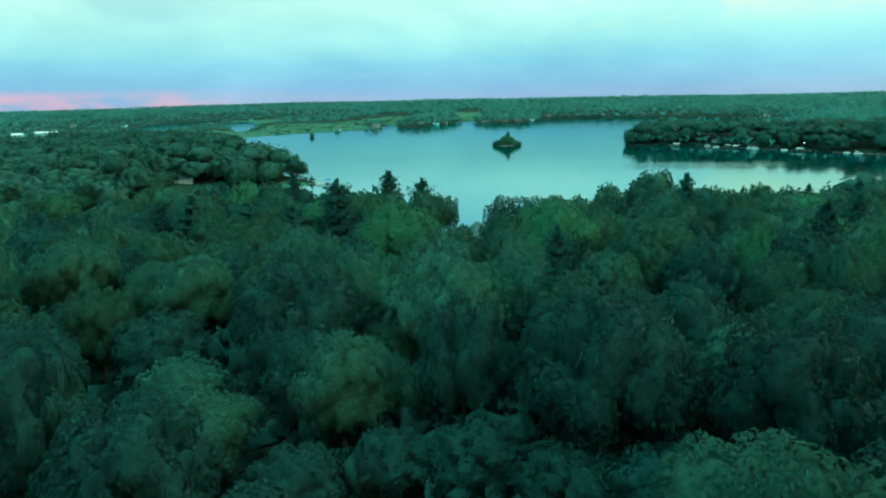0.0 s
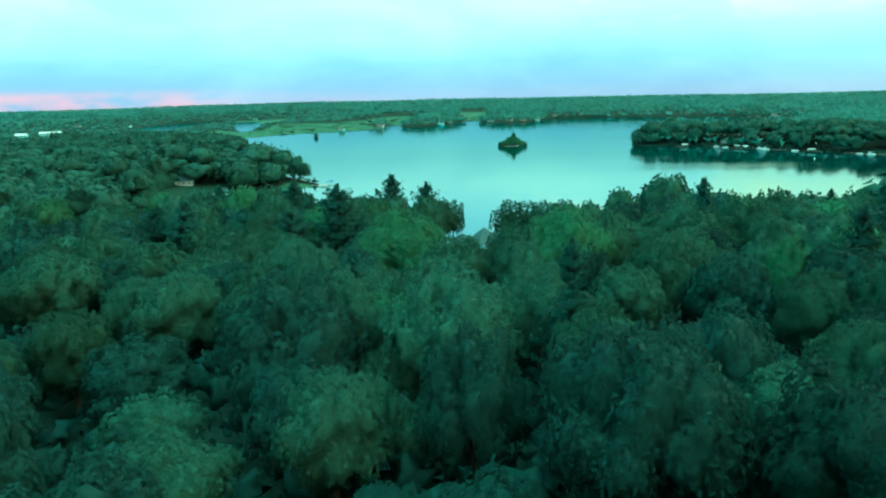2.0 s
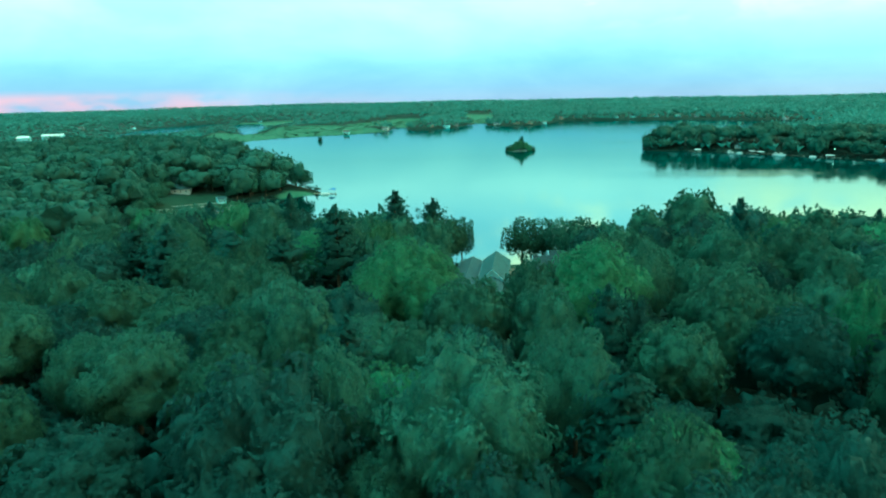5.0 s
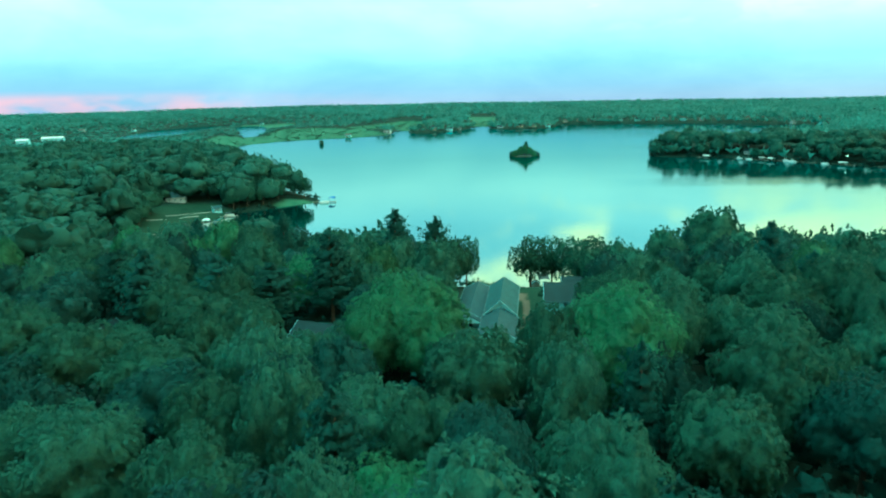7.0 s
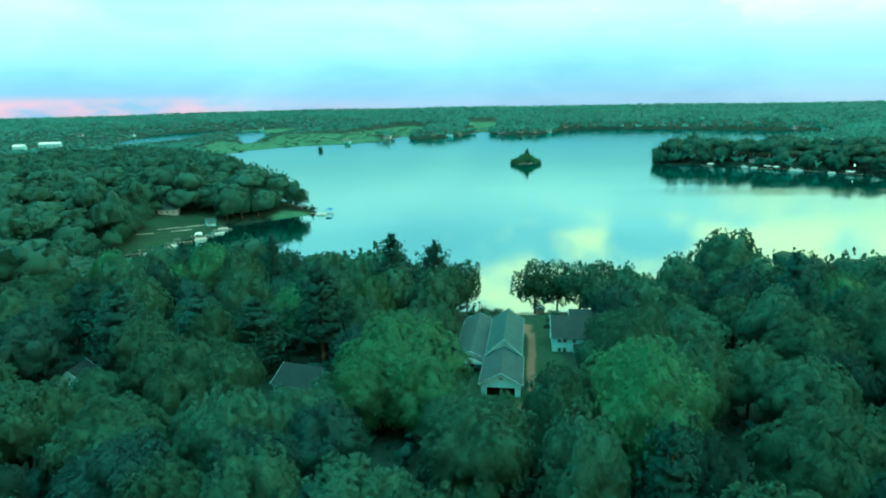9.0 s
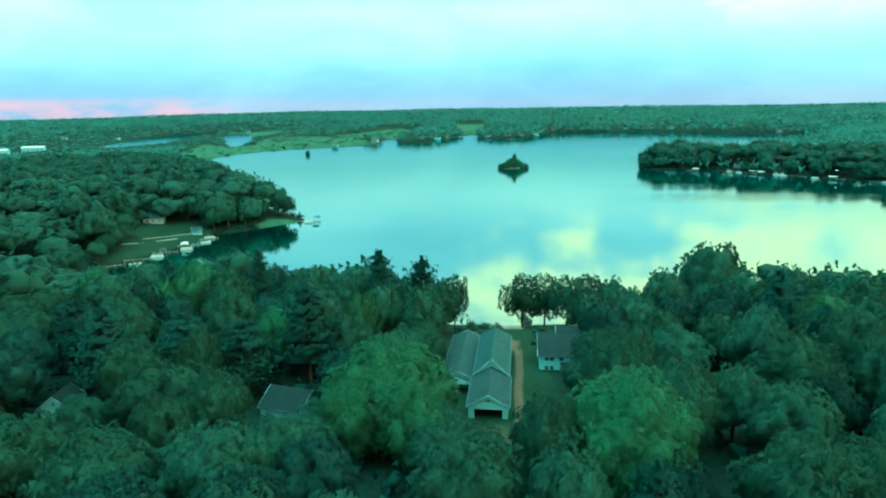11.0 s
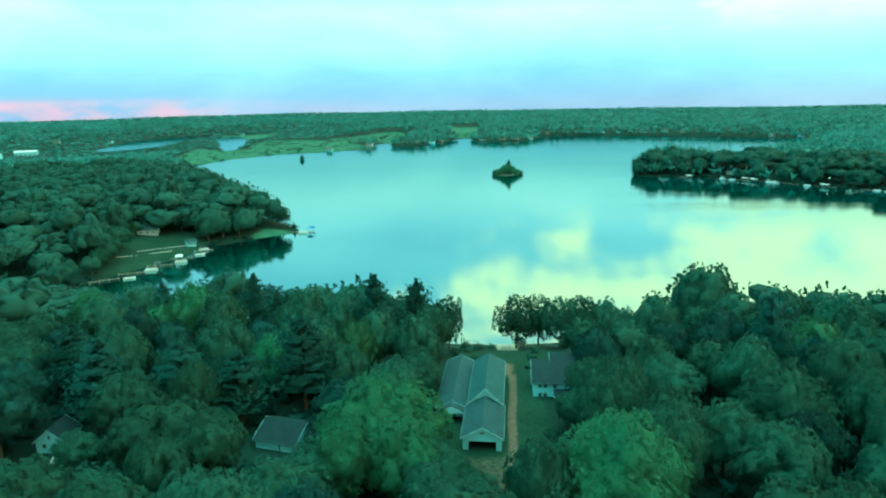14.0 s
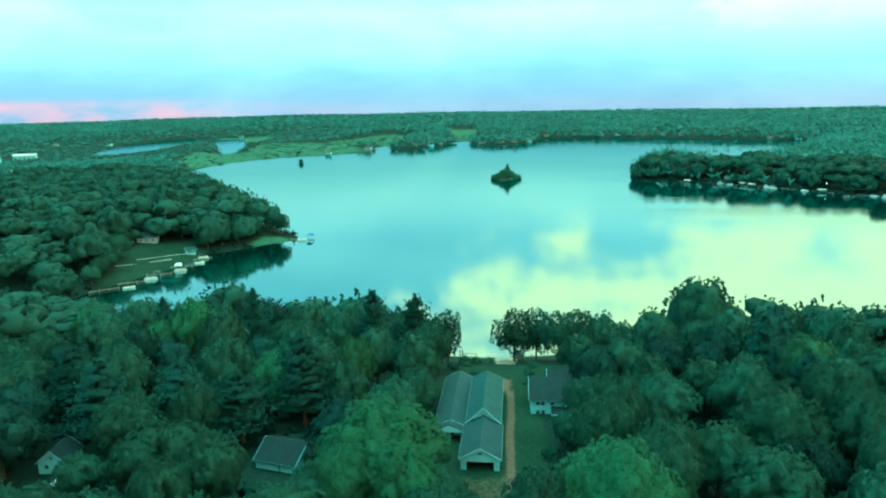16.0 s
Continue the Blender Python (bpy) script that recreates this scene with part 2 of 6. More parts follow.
def water_material():
    """Calm lake water: dark body, mirror gloss that grows towards grazing angles, faint ripples in patches."""
    m, nt, b = material("lake_water")
    geo = nt.nodes.new("ShaderNodeNewGeometry")
    mp = nt.nodes.new("ShaderNodeMapping")
    mp.inputs["Scale"].default_value = (0.6, 1.0, 1.0)
    link(nt, geo.outputs["Position"], mp.inputs[0])
    rip = noise_node(nt, mp.outputs[0], 0.35, 3.0, 0.5)
    patch = ramp_node(nt, noise_node(nt, mp.outputs[0], 0.006, 3.0, 0.5, 0.6), [(0.38, (0.2, 0.2, 0.2)), (0.66, (1, 1, 1))])
    sep = nt.nodes.new("ShaderNodeSeparateXYZ")
    link(nt, geo.outputs["Position"], sep.inputs[0])
    # the open lake beyond the bay is ruffled, the near water lies still
    ruffle = ramp_node(nt, math_node(nt, "MULTIPLY", sep.outputs["Y"], 0.001, clamp=True), [(0.12, (0.03, 0.03, 0.03)), (0.28, (0.06, 0.06, 0.06)), (0.42, (0.26, 0.26, 0.26)), (0.6, (0.22, 0.22, 0.22))])
    bp = nt.nodes.new("ShaderNodeBump")
    bp.inputs["Distance"].default_value = 0.22
    mp2 = nt.nodes.new("ShaderNodeMapping")
    mp2.inputs["Scale"].default_value = (0.16, 1.0, 1.0)
    link(nt, geo.outputs["Position"], mp2.inputs[0])
    # long cat's-paws where a breath of wind touches the open water
    paws = ramp_node(nt, noise_node(nt, mp2.outputs[0], 0.022, 3.0, 0.55, 0.4), [(0.50, (0, 0, 0)), (0.62, (1, 1, 1))])
    paws = math_node(nt, "MULTIPLY", paws, ramp_node(nt, math_node(nt, "MULTIPLY", sep.outputs["Y"], 0.001, clamp=True), [(0.26, (0, 0, 0)), (0.36, (0.6, 0.6, 0.6))]))
    paws = math_node(nt, "MULTIPLY", paws, ramp_node(nt, math_node(nt, "MULTIPLY", sep.outputs["X"], 0.001, clamp=True), [(0.03, (0, 0, 0)), (0.13, (1, 1, 1))]))
    link(nt, math_node(nt, "ADD", paws, math_node(nt, "MULTIPLY", math_node(nt, "MULTIPLY_ADD", patch, 0.6, 0.4), ruffle)), bp.inputs["Strength"])
    link(nt, rip, bp.inputs["Height"])
    gl, df, mx = nt.nodes.new("ShaderNodeBsdfGlossy"), nt.nodes.new("ShaderNodeBsdfDiffuse"), nt.nodes.new("ShaderNodeMixShader")
    gl.inputs["Color"].default_value = (0.70, 0.92, 0.97, 1)
    gl.inputs["Roughness"].default_value = 0.06
    df.inputs["Color"].default_value = (0.012, 0.03, 0.028, 1)
    lw = nt.nodes.new("ShaderNodeLayerWeight")
    lw.inputs["Blend"].default_value = 0.5
    f = ramp_node(nt, lw.outputs["Facing"], [(0.0, (0.08, 0.08, 0.08)), (0.35, (0.45, 0.45, 0.45)), (0.6, (0.74, 0.74, 0.74)), (0.82, (0.78, 0.78, 0.78)), (0.91, (0.54, 0.54, 0.54)), (1.0, (0.60, 0.60, 0.60))])
    link(nt, f, mx.inputs[0])
    link(nt, df.outputs[0], mx.inputs[1])
    link(nt, gl.outputs[0], mx.inputs[2])
    link(nt, bp.outputs[0], gl.inputs["Normal"])
    link(nt, mx.outputs[0], nt.nodes["Material Output"].inputs[0])
    return m


M_GROUND, M_WATER = ground_material(), water_material()
M_LEAF = leaf_material("oak_leaves", (0.100, 0.172, 0.116), (0.073, 0.133, 0.100))
# deep green leaves, with the bluish shade low in the woods painted in
M_LEAF_DEEP = leaf_material("deep_shade_leaves", (0.052, 0.098, 0.084), (0.040, 0.077, 0.068))
M_LEAF_BRIGHT = leaf_material("bright_oak_leaves", (0.134, 0.234, 0.126), (0.100, 0.182, 0.104))
M_NEEDLE = leaf_material("pine_needles", (0.066, 0.128, 0.108), (0.052, 0.104, 0.088))
# far woods: distance haze is put into the colour, paler and bluer
M_HORIZON_HAZE = leaf_material("hazed_woodland_leaves", (0.205, 0.360, 0.312), (0.190, 0.336, 0.292), patch=0.012, relief=0.0, mottled=0.1)
M_REED = leaf_material("marsh_reeds", (0.109, 0.186, 0.109), (0.088, 0.154, 0.089), patch=0.02)
M_GROUND_PLAIN = surface("islet_soil", (0.10, 0.10, 0.05), (0.05, 0.06, 0.03), scale=2, rough=0.9)
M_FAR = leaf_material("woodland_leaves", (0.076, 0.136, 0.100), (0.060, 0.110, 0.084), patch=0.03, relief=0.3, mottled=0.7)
M_BARK = surface("bark", (0.16, 0.13, 0.10), (0.05, 0.04, 0.03), scale=9, rough=0.9, bump=0.5)
M_BIRCH = surface("pale_bark", (0.42, 0.40, 0.35), (0.12, 0.11, 0.10), scale=5, rough=0.85, bump=0.3)
# white boards with the blue of the sky's light mixed into their colour
M_SIDING = surface("skylit_white_siding", (0.46, 0.74, 0.84), (0.37, 0.61, 0.71), scale=3, rough=0.6, bump=0.05)
M_TRIM = surface("white_trim", (0.50, 0.74, 0.82), (0.42, 0.63, 0.71), scale=8, rough=0.5, bump=0.03)
M_GREYSIDE = surface("grey_siding", (0.42, 0.45, 0.46), (0.33, 0.35, 0.37), scale=3, rough=0.65, bump=0.05)
M_TANSIDE = surface("tan_siding", (0.48, 0.42, 0.34), (0.38, 0.33, 0.27), scale=3, rough=0.65, bump=0.05)
M_DARK = surface("dark_interior", (0.05, 0.05, 0.05), (0.03, 0.03, 0.03), scale=4, rough=0.9)
M_CONCRETE = surface("concrete", (0.42, 0.40, 0.37), (0.28, 0.27, 0.25), scale=5, rough=0.9, bump=0.2)
M_DECK = surface("weathered_deck_wood", (0.30, 0.26, 0.21), (0.17, 0.15, 0.12), scale=7, rough=0.85, bump=0.2, objvar=0.3)
M_HULL = surface("white_gelcoat", (0.78, 0.79, 0.79), (0.66, 0.67, 0.68), scale=3, rough=0.25, bump=0.0)
M_ALU = surface("aluminium", (0.62, 0.64, 0.66), (0.48, 0.50, 0.52), scale=8, rough=0.35, metal=0.9, bump=0.03)
M_BLUECAN = surface("blue_canvas", (0.07, 0.16, 0.42), (0.05, 0.11, 0.32), scale=6, rough=0.8)
M_DARKCAN = surface("dark_canvas", (0.05, 0.06, 0.07), (0.03, 0.035, 0.04), scale=6, rough=0.8)
M_WHITECAN = surface("white_canvas", (0.78, 0.78, 0.76), (0.65, 0.65, 0.64), scale=6, rough=0.8)
M_ORANGE = surface("orange_plastic", (0.75, 0.33, 0.06), (0.6, 0.25, 0.05), scale=4, rough=0.5)
M_STONE = surface("retaining_stone", (0.34, 0.31, 0.27), (0.18, 0.165, 0.145), scale=5, rough=0.9, bump=0.4, objvar=0.4)


def shingle_material(name, base, dark):
    m, nt, b = material(name)
    tc = nt.nodes.new("ShaderNodeTexCoord")
    br = nt.nodes.new("ShaderNodeTexBrick")
    mp = nt.nodes.new("ShaderNodeMapping")
    mp.inputs["Scale"].default_value = (1, 1, 1)
    link(nt, tc.outputs["UV"], mp.inputs[0])
    link(nt, mp.outputs[0], br.inputs[0])
    br.inputs["Color1"].default_value, br.inputs["Color2"].default_value = (*base, 1), (*dark, 1)
    br.inputs["Mortar"].default_value = (*[c * 0.5 for c in dark], 1)
    br.inputs["Scale"].default_value, br.inputs["Mortar Size"].default_value = 1.0, 0.012
    br.inputs["Brick Width"].default_value, br.inputs["Row Height"].default_value = 0.34, 0.15
    big = noise_node(nt, tc.outputs["Object"], 0.5, 4.0)
    col = mix_node(nt, 1.0, br.outputs[0], ramp_node(nt, big, [(0.3, (0.75, 0.75, 0.75)), (0.7, (1.15, 1.15, 1.15))]), "MULTIPLY")
    link(nt, col, b.inputs["Base Color"])
    b.inputs["Roughness"].default_value = 0.85
    bp = nt.nodes.new("ShaderNodeBump")
    bp.inputs["Strength"].default_value, bp.inputs["Distance"].default_value = 0.4, 0.02
    link(nt, br.outputs[1], bp.inputs["Height"])
    bp.invert = True
    link(nt, bp.outputs[0], b.inputs["Normal"])
    return m


M_ROOF = shingle_material("grey_shingles", (0.038, 0.074, 0.088), (0.029, 0.057, 0.069))
M_ROOF_PALE = shingle_material("pale_grey_shingles", (0.048, 0.100, 0.112), (0.038, 0.080, 0.090))
M_GUTTER = surface("weathered_gutter", (0.14, 0.22, 0.24), (0.10, 0.16, 0.18), scale=4, rough=0.5, bump=0.03)
M_ROOF_DARK = shingle_material("charcoal_shingles", (0.015, 0.032, 0.038), (0.011, 0.024, 0.029))
M_ROOF_BROWN = shingle_material("brown_shingles", (0.17, 0.15, 0.13), (0.11, 0.10, 0.09))


def pane_material():
    m, nt, b = material("window_glass")
    tc = nt.nodes.new("ShaderNodeTexCoord")
    col = ramp_node(nt, noise_node(nt, tc.outputs["Object"], 1.5, 2.0), [(0.35, (0.012, 0.016, 0.02)), (0.65, (0.04, 0.045, 0.05))])
    link(nt, col, b.inputs["Base Color"])
    b.inputs["Roughness"].default_value = 0.08
    return m


M_PANE = pane_material()


# ---- mesh helpers ----
def part(name, bm, mat, parent=None, label=""):
    """One mesh object from a bmesh, under a thing or a part."""
    me = bpy.data.meshes.new(name)
    bmesh.ops.recalc_face_normals(bm, faces=bm.faces)
    bm.to_mesh(me)
    bm.free()
    me.materials.append(mat)
    ob = new(name, me)
    ob.parent = parent
    return tagged(ob, label)


def thing(name, m, label, category, group="", kind=""):
    e = new(name)
    e.empty_display_size = 0.5
    e.matrix_basis = m
    return tagged(e, label, category, group, kind)


def add_box(bm, x0, x1, y0, y1, z0, z1, m=None):
    g = bmesh.ops.create_cube(bm, size=1.0)["verts"]
    t = Matrix.Translation(((x0 + x1) / 2, (y0 + y1) / 2, (z0 + z1) / 2)) @ Matrix.Diagonal((abs(x1 - x0), abs(y1 - y0), abs(z1 - z0), 1))
    bmesh.ops.transform(bm, matrix=(m @ t) if m else t, verts=g)
    return g


def box(x0, x1, y0, y1, z0, z1, bevel=0.0):
    bm = bmesh.new()
    add_box(bm, x0, x1, y0, y1, z0, z1)
    if bevel:
        bmesh.ops.bevel(bm, geom=bm.edges[:], offset=bevel, segments=1, affect="EDGES")
    return bm


def add_prism(bm, pts, axis, a, b):
    """A flat outline in the two other axes, drawn out from a to b along axis."""
    def place(p, v):
        q = [p[0], p[1]]
        q.insert("xyz".index(axis), v)
        return q
    lo, hi = [bm.verts.new(place(p, a)) for p in pts], [bm.verts.new(place(p, b)) for p in pts]
    bm.faces.new(lo)
    bm.faces.new(hi[::-1])
    for i in range(len(pts)):
        j = (i + 1) % len(pts)
        bm.faces.new((lo[j], lo[i], hi[i], hi[j]))


def add_tube(bm, points, radii, sides=7):
    """A tapered tube along points."""
    rings = []
    for i, p in enumerate(points):
        d = (points[min(i + 1, len(points) - 1)] - points[max(i - 1, 0)]).normalized()
        u = d.orthogonal().normalized()
        v = d.cross(u)
        rings.append([bm.verts.new(p + radii[i] * (math.cos(k * math.tau / sides) * u + math.sin(k * math.tau / sides) * v)) for k in range(sides)])
    for a, b in zip(rings, rings[1:]):
        for k in range(sides):
            bm.faces.new((a[k], a[(k + 1) % sides], b[(k + 1) % sides], b[k]))
    bm.faces.new(rings[0][::-1])
    bm.faces.new(rings[-1])


# ---- the lay of the land ----
def smooth_ring(pts, rounds=2):
    p = np.array(pts, float)
    for _ in range(rounds):
        q = np.roll(p, -1, 0)
        p = np.stack([0.75 * p + 0.25 * q, 0.25 * p + 0.75 * q], 1).reshape(-1, 2)
    return p


LAKE = smooth_ring([
    (-6, 88), (15, 91), (45, 94), (75, 94), (105, 90), (150, 88), (230, 82), (330, 75), (560, 60), (760, 120), (700, 260), (480, 350),
    (380, 400), (306, 442), (268, 480), (230, 522), (196, 552), (165, 566), (140, 568), (131, 580), (140, 640), (174, 760), (214, 862), (242, 870), (254, 790), (262, 700), (305, 745), (370, 850),
    (450, 960), (530, 1080), (580, 1180), (545, 1235), (470, 1290), (380, 1370), (252, 1430), (120, 1462), (64, 1460), (58, 1330), (40, 1268), (-10, 1240),
    (-60, 1240), (-84, 1270), (-92, 1390), (-122, 1390), (-134, 1290), (-140, 1220), (-180, 1148), (-224, 1122), (-240, 1160), (-248, 1240), (-278, 1240),
    (-272, 1160), (-255, 1085), (-296, 1012), (-350, 975), (-408, 940), (-428, 865), (-436, 800), (-440, 745), (-432, 690), (-388, 610), (-342, 545),
    (-290, 490), (-248, 425), (-200, 366), (-166, 324), (-142, 298), (-130, 286), (-126, 275), (-131, 264), (-145, 254), (-158, 240), (-166, 226), (-163, 208),
    (-170, 192), (-175, 176), (-182, 158), (-186, 142), (-172, 130), (-150, 124), (-118, 113), (-80, 101), (-40, 93)])
POND_W = smooth_ring([(-930, 1330), (-862, 1150), (-800, 1060), (-760, 1130), (-790, 1300), (-840, 1460), (-880, 1640), (-890, 1790), (-990, 1780), (-1015, 1620), (-980, 1470)], 1)
POND_E = smooth_ring([(-821, 1609), (-828, 1701), (-753, 1647), (-623, 1355), (-560, 1185), (-520, 1060), (-545, 1070), (-650, 1279)], 1)
WATERS = [LAKE, POND_W, POND_E]


def inside(poly, x, y):
    r = np.zeros(x.shape, bool)
    for (x0, y0), (x1, y1) in zip(poly, np.roll(poly, -1, 0)):
        if y0 == y1:
            continue
        c = (y0 > y) != (y1 > y)
        r ^= c & (x < (x1 - x0) * (y - y0) / (y1 - y0) + x0)
    return r


def edge_distance(poly, x, y):
    d = np.full(x.shape, 1e9)
    for a, b in zip(poly, np.roll(poly, -1, 0)):
        e = b - a
        t = np.clip(((x - a[0]) * e[0] + (y - a[1]) * e[1]) / (e @ e), 0, 1)
        d = np.minimum(d, (x - a[0] - t * e[0]) ** 2 + (y - a[1] - t * e[1]) ** 2)
    return np.sqrt(d)


def signed(poly, x, y):
    """Metres from the outline, positive outside it."""
    d = edge_distance(np.asarray(poly, float), x, y)
    return np.where(inside(np.asarray(poly, float), x, y), -d, d)


def shore_distance(x, y):
    return np.minimum.reduce([signed(p, x, y) for p in WATERS])


MARSHES = [np.array(p, float) for p in (
    [(-445, 745), (-500, 800), (-600, 1040), (-640, 1150), (-560, 1080), (-500, 1060), (-560, 1250), (-600, 1420), (-450, 1370), (-380, 1240), (-300, 1160), (-262, 1085), (-300, 1008), (-350, 970), (-410, 940), (-428, 865), (-436, 800)],
    [(-430, 1380), (-340, 1650), (-245, 1600), (-238, 1235), (-280, 1245), (-350, 1190)],
    [(-215, 2000), (-110, 2000), (-80, 1390), (-135, 1385), (-150, 1600)],
    [(-980, 1700), (-700, 1760), (-640, 1480), (-700, 1500), (-840, 1680)])]
BAY_LAWN = np.array([(-186, 162), (-192, 182), (-203, 200), (-206, 216), (-197, 236), (-186, 242), (-172, 240), (-166, 226), (-164, 209), (-169, 194), (-173, 178), (-179, 164)], float)
SPIT_LAWN = np.array([(-146, 254), (-150, 264), (-144, 272), (-136, 277), (-127, 274), (-131, 263), (-138, 255)], float)
YARD = np.array([(-6, -6), (-8, 34), (-9, 92), (16, 94), (20, 60), (14, 40), (15, 24), (17, 8), (13, -22), (-2, -20)], float)
FIELD = np.array([(-700, 630), (-620, 640), (-600, 690), (-690, 700)], float)


def bumps(x, y, size, seed=0.0):
    s = 1 / size
    return (np.sin(x * s + 1.3 * np.sin(y * s * 0.7 + seed)) + np.sin(y * s * 1.17 + 1.7 * np.sin(x * s * 0.6 - seed)) + np.sin((x + y) * s * 0.73 + seed * 2)) / 3


def basin(x, y):
    """The low country round the two western ponds, 0 to 1."""
    return np.clip(1.7 - np.hypot((x + 780) / 280, (y - 1280) / 560), 0, 1)


def land_height(x, y, d=None):
    x, y = np.asarray(x, float), np.asarray(y, float)
    d = shore_distance(x, y) if d is None else d
    r = np.hypot(x, y)
    near = np.clip((260 - np.hypot(x * 0.8, y + 40)) / 120, 0, 1)
    inland = 7.5 + 3.0 * np.clip((-x - 60) / 120, 0, 1) + 2.0 * bumps(x, y, 60, 1.0)
    inland = inland + near * (14.5 + np.clip(-y, 0, 220) * 0.068 - inland)
    far = np.clip((r - 1400) / 3400, 0, 1)
    inland = inland + far * (25 - 9 * np.clip(np.abs(x + 600) / 1800, 0, 1) - 10 * np.clip(x / 1500, 0, 1)) + far * 7 * bumps(x, y, 420, 2.0) + np.clip((r - 700) / 700, 0, 1) * 3.0 * bumps(x, y, 150, 3.0)
    low = np.zeros(x.shape)
    for m in MARSHES:
        low = np.maximum(low, np.clip(0.5 - signed(m, x, y) / 30, 0, 1))
    low = np.maximum(low, np.clip(0.5 - signed(SPIT_LAWN, x, y) / 10, 0, 1))
    inland = inland * (1 - low) + 1.3 * low
    bay = np.clip(0.6 - signed(BAY_LAWN, x, y) / 40, 0, 1)
    inland = inland * (1 - bay) + 4.6 * bay
    inland = inland * (1 - 0.85 * basin(x, y))
    rise = 1 - np.exp(-np.clip(d, 0, None) / 28)
    bench = np.interp(d, [0, 5, 12, 20, 35, 50, 66, 88, 110], [0, 0.11, 0.24, 0.43, 0.73, 0.86, 0.91, 0.985, 1.0])
    h = inland * (rise + near * (bench - rise)) + np.clip(d, 0, 1.5) * 0.25
    return np.where(d < 0, np.maximum(d * 0.25, -4.0), h)


def ground_z(x, y):
    return float(land_height(np.array([x]), np.array([y]))[0])


def drive_distance(x, y):
    """Metres from the dirt track beside the long house."""
    line = [(9.4, -15), (9.2, -12), (8.9, 5), (8.6, 14), (8.9, 24), (8.6, 36)]
    d = np.full(x.shape, 1e9)
    for (x0, y0), (x1, y1) in zip(line, line[1:]):
        ex, ey = x1 - x0, y1 - y0
        t = np.clip(((x - x0) * ex + (y - y0) * ey) / (ex * ex + ey * ey), 0, 1)
        d = np.minimum(d, np.hypot(x - x0 - t * ex, y - y0 - t * ey))
    return d


def grid_mesh(name, xs, ys, zs):
    nx, ny = len(xs), len(ys)
    gx, gy = np.meshgrid(xs, ys)
    co = np.stack([gx, gy, zs], -1).reshape(-1, 3)
    i = (np.arange(ny - 1)[:, None] * nx + np.arange(nx - 1)[None]).ravel()
    quads = np.stack([i, i + 1, i + nx + 1, i + nx], 1)
    return array_mesh(name, co, quads)


def array_mesh(name, co, quads, tris=None):
    tris = np.zeros((0, 3), int) if tris is None else tris
    me = bpy.data.meshes.new(name)
    me.vertices.add(len(co))
    me.vertices.foreach_set("co", np.asarray(co, np.float32).ravel())
    loops = np.concatenate([quads.ravel(), tris.ravel()]).astype(np.int32)
    totals = np.concatenate([np.full(len(quads), 4), np.full(len(tris), 3)]).astype(np.int32)
    me.loops.add(len(loops))
    me.loops.foreach_set("vertex_index", loops)
    me.polygons.add(len(totals))
    me.polygons.foreach_set("loop_start", np.concatenate([[0], np.cumsum(totals)[:-1]]).astype(np.int32))
    me.polygons.foreach_set("use_smooth", np.concatenate([np.zeros(len(quads), bool), np.ones(len(tris), bool)]))
    me.update(calc_edges=True)
    me.validate()
    return me


def axis_steps(centre, n=205, a=5.0, half=5200):
    u = np.linspace(-1, 1, n)
    return centre + half * np.sinh(a * u) / math.sinh(a)


def build_ground():
    xs = np.unique(np.r_[axis_steps(0), np.arange(-8, 20, 0.9), np.arange(-1050, -440, 19.0)])
    ys = np.unique(np.r_[axis_steps(60), np.arange(-24, 92, 2.0), np.arange(860, 1760, 22.0)])
    gx, gy = np.meshgrid(xs, ys)
    d = shore_distance(gx, gy)
    z = land_height(gx, gy, d)
    me = grid_mesh("ground", xs, ys, z)
    me.polygons.foreach_set("use_smooth", np.ones(len(me.polygons), bool))
    grass = np.clip(0.5 - signed(BAY_LAWN, gx, gy) / 6, 0, 1)
    for p, soft in ((YARD, 4), (SPIT_LAWN, 6), (FIELD, 20)):
        grass = np.maximum(grass, np.clip(0.5 - signed(p, gx, gy) / soft, 0, 1))
    marsh = np.maximum.reduce([np.clip(0.5 - signed(p, gx, gy) / (6 if p is SPIT_LAWN else 20), 0, 1) for p in (*MARSHES, SPIT_LAWN)])
    dirt = np.clip(1.0 - drive_distance(gx, gy) / 1.6, 0, 1)
    dirt = np.maximum(dirt, np.clip(0.5 - signed([(-6, -14), (-4, -2), (9, -1), (10, -16)], gx, gy) / 3, 0, 1) * 0.44)
    dirt = np.maximum(dirt, 0.8 * np.clip(0.5 - signed([(-5, 36), (-5, 46), (9, 46), (9, 36)], gx, gy) / 3, 0, 1))
    sand = np.clip(1.0 - np.abs(d - 2.5) / 4.5, 0, 1) * np.clip(1.5 - np.hypot(gx - 6, gy - 86) / 16, 0, 1)
    sand = np.maximum(sand, np.clip(0.6 - signed([(4.6, 66), (9.6, 64), (10.5, 86), (3.5, 86)], gx, gy) / 2, 0, 1))
    for key, v in (("grass", grass), ("marsh", marsh), ("dirt", dirt), ("sand", sand)):
        me.attributes.new(key, "FLOAT", "POINT").data.foreach_set("value", v.astype(np.float32).ravel())
    me.materials.append(M_GROUND)
    return tagged(new("ground", me), "dark woodland floor tinted with shade, with lawns, marsh and a dirt drive", "ground", kind="structure")


build_ground()
lake_me = array_mesh("water", [(-5200, -5200, 0), (5200, -5200, 0), (5200, 5300, 0), (-5200, 5300, 0)], np.array([[0, 1, 2, 3]]))
lake_me.materials.append(M_WATER)
tagged(new("water", lake_me), "calm lake mirroring blue and pale yellow clouds", "lake", kind="structure")


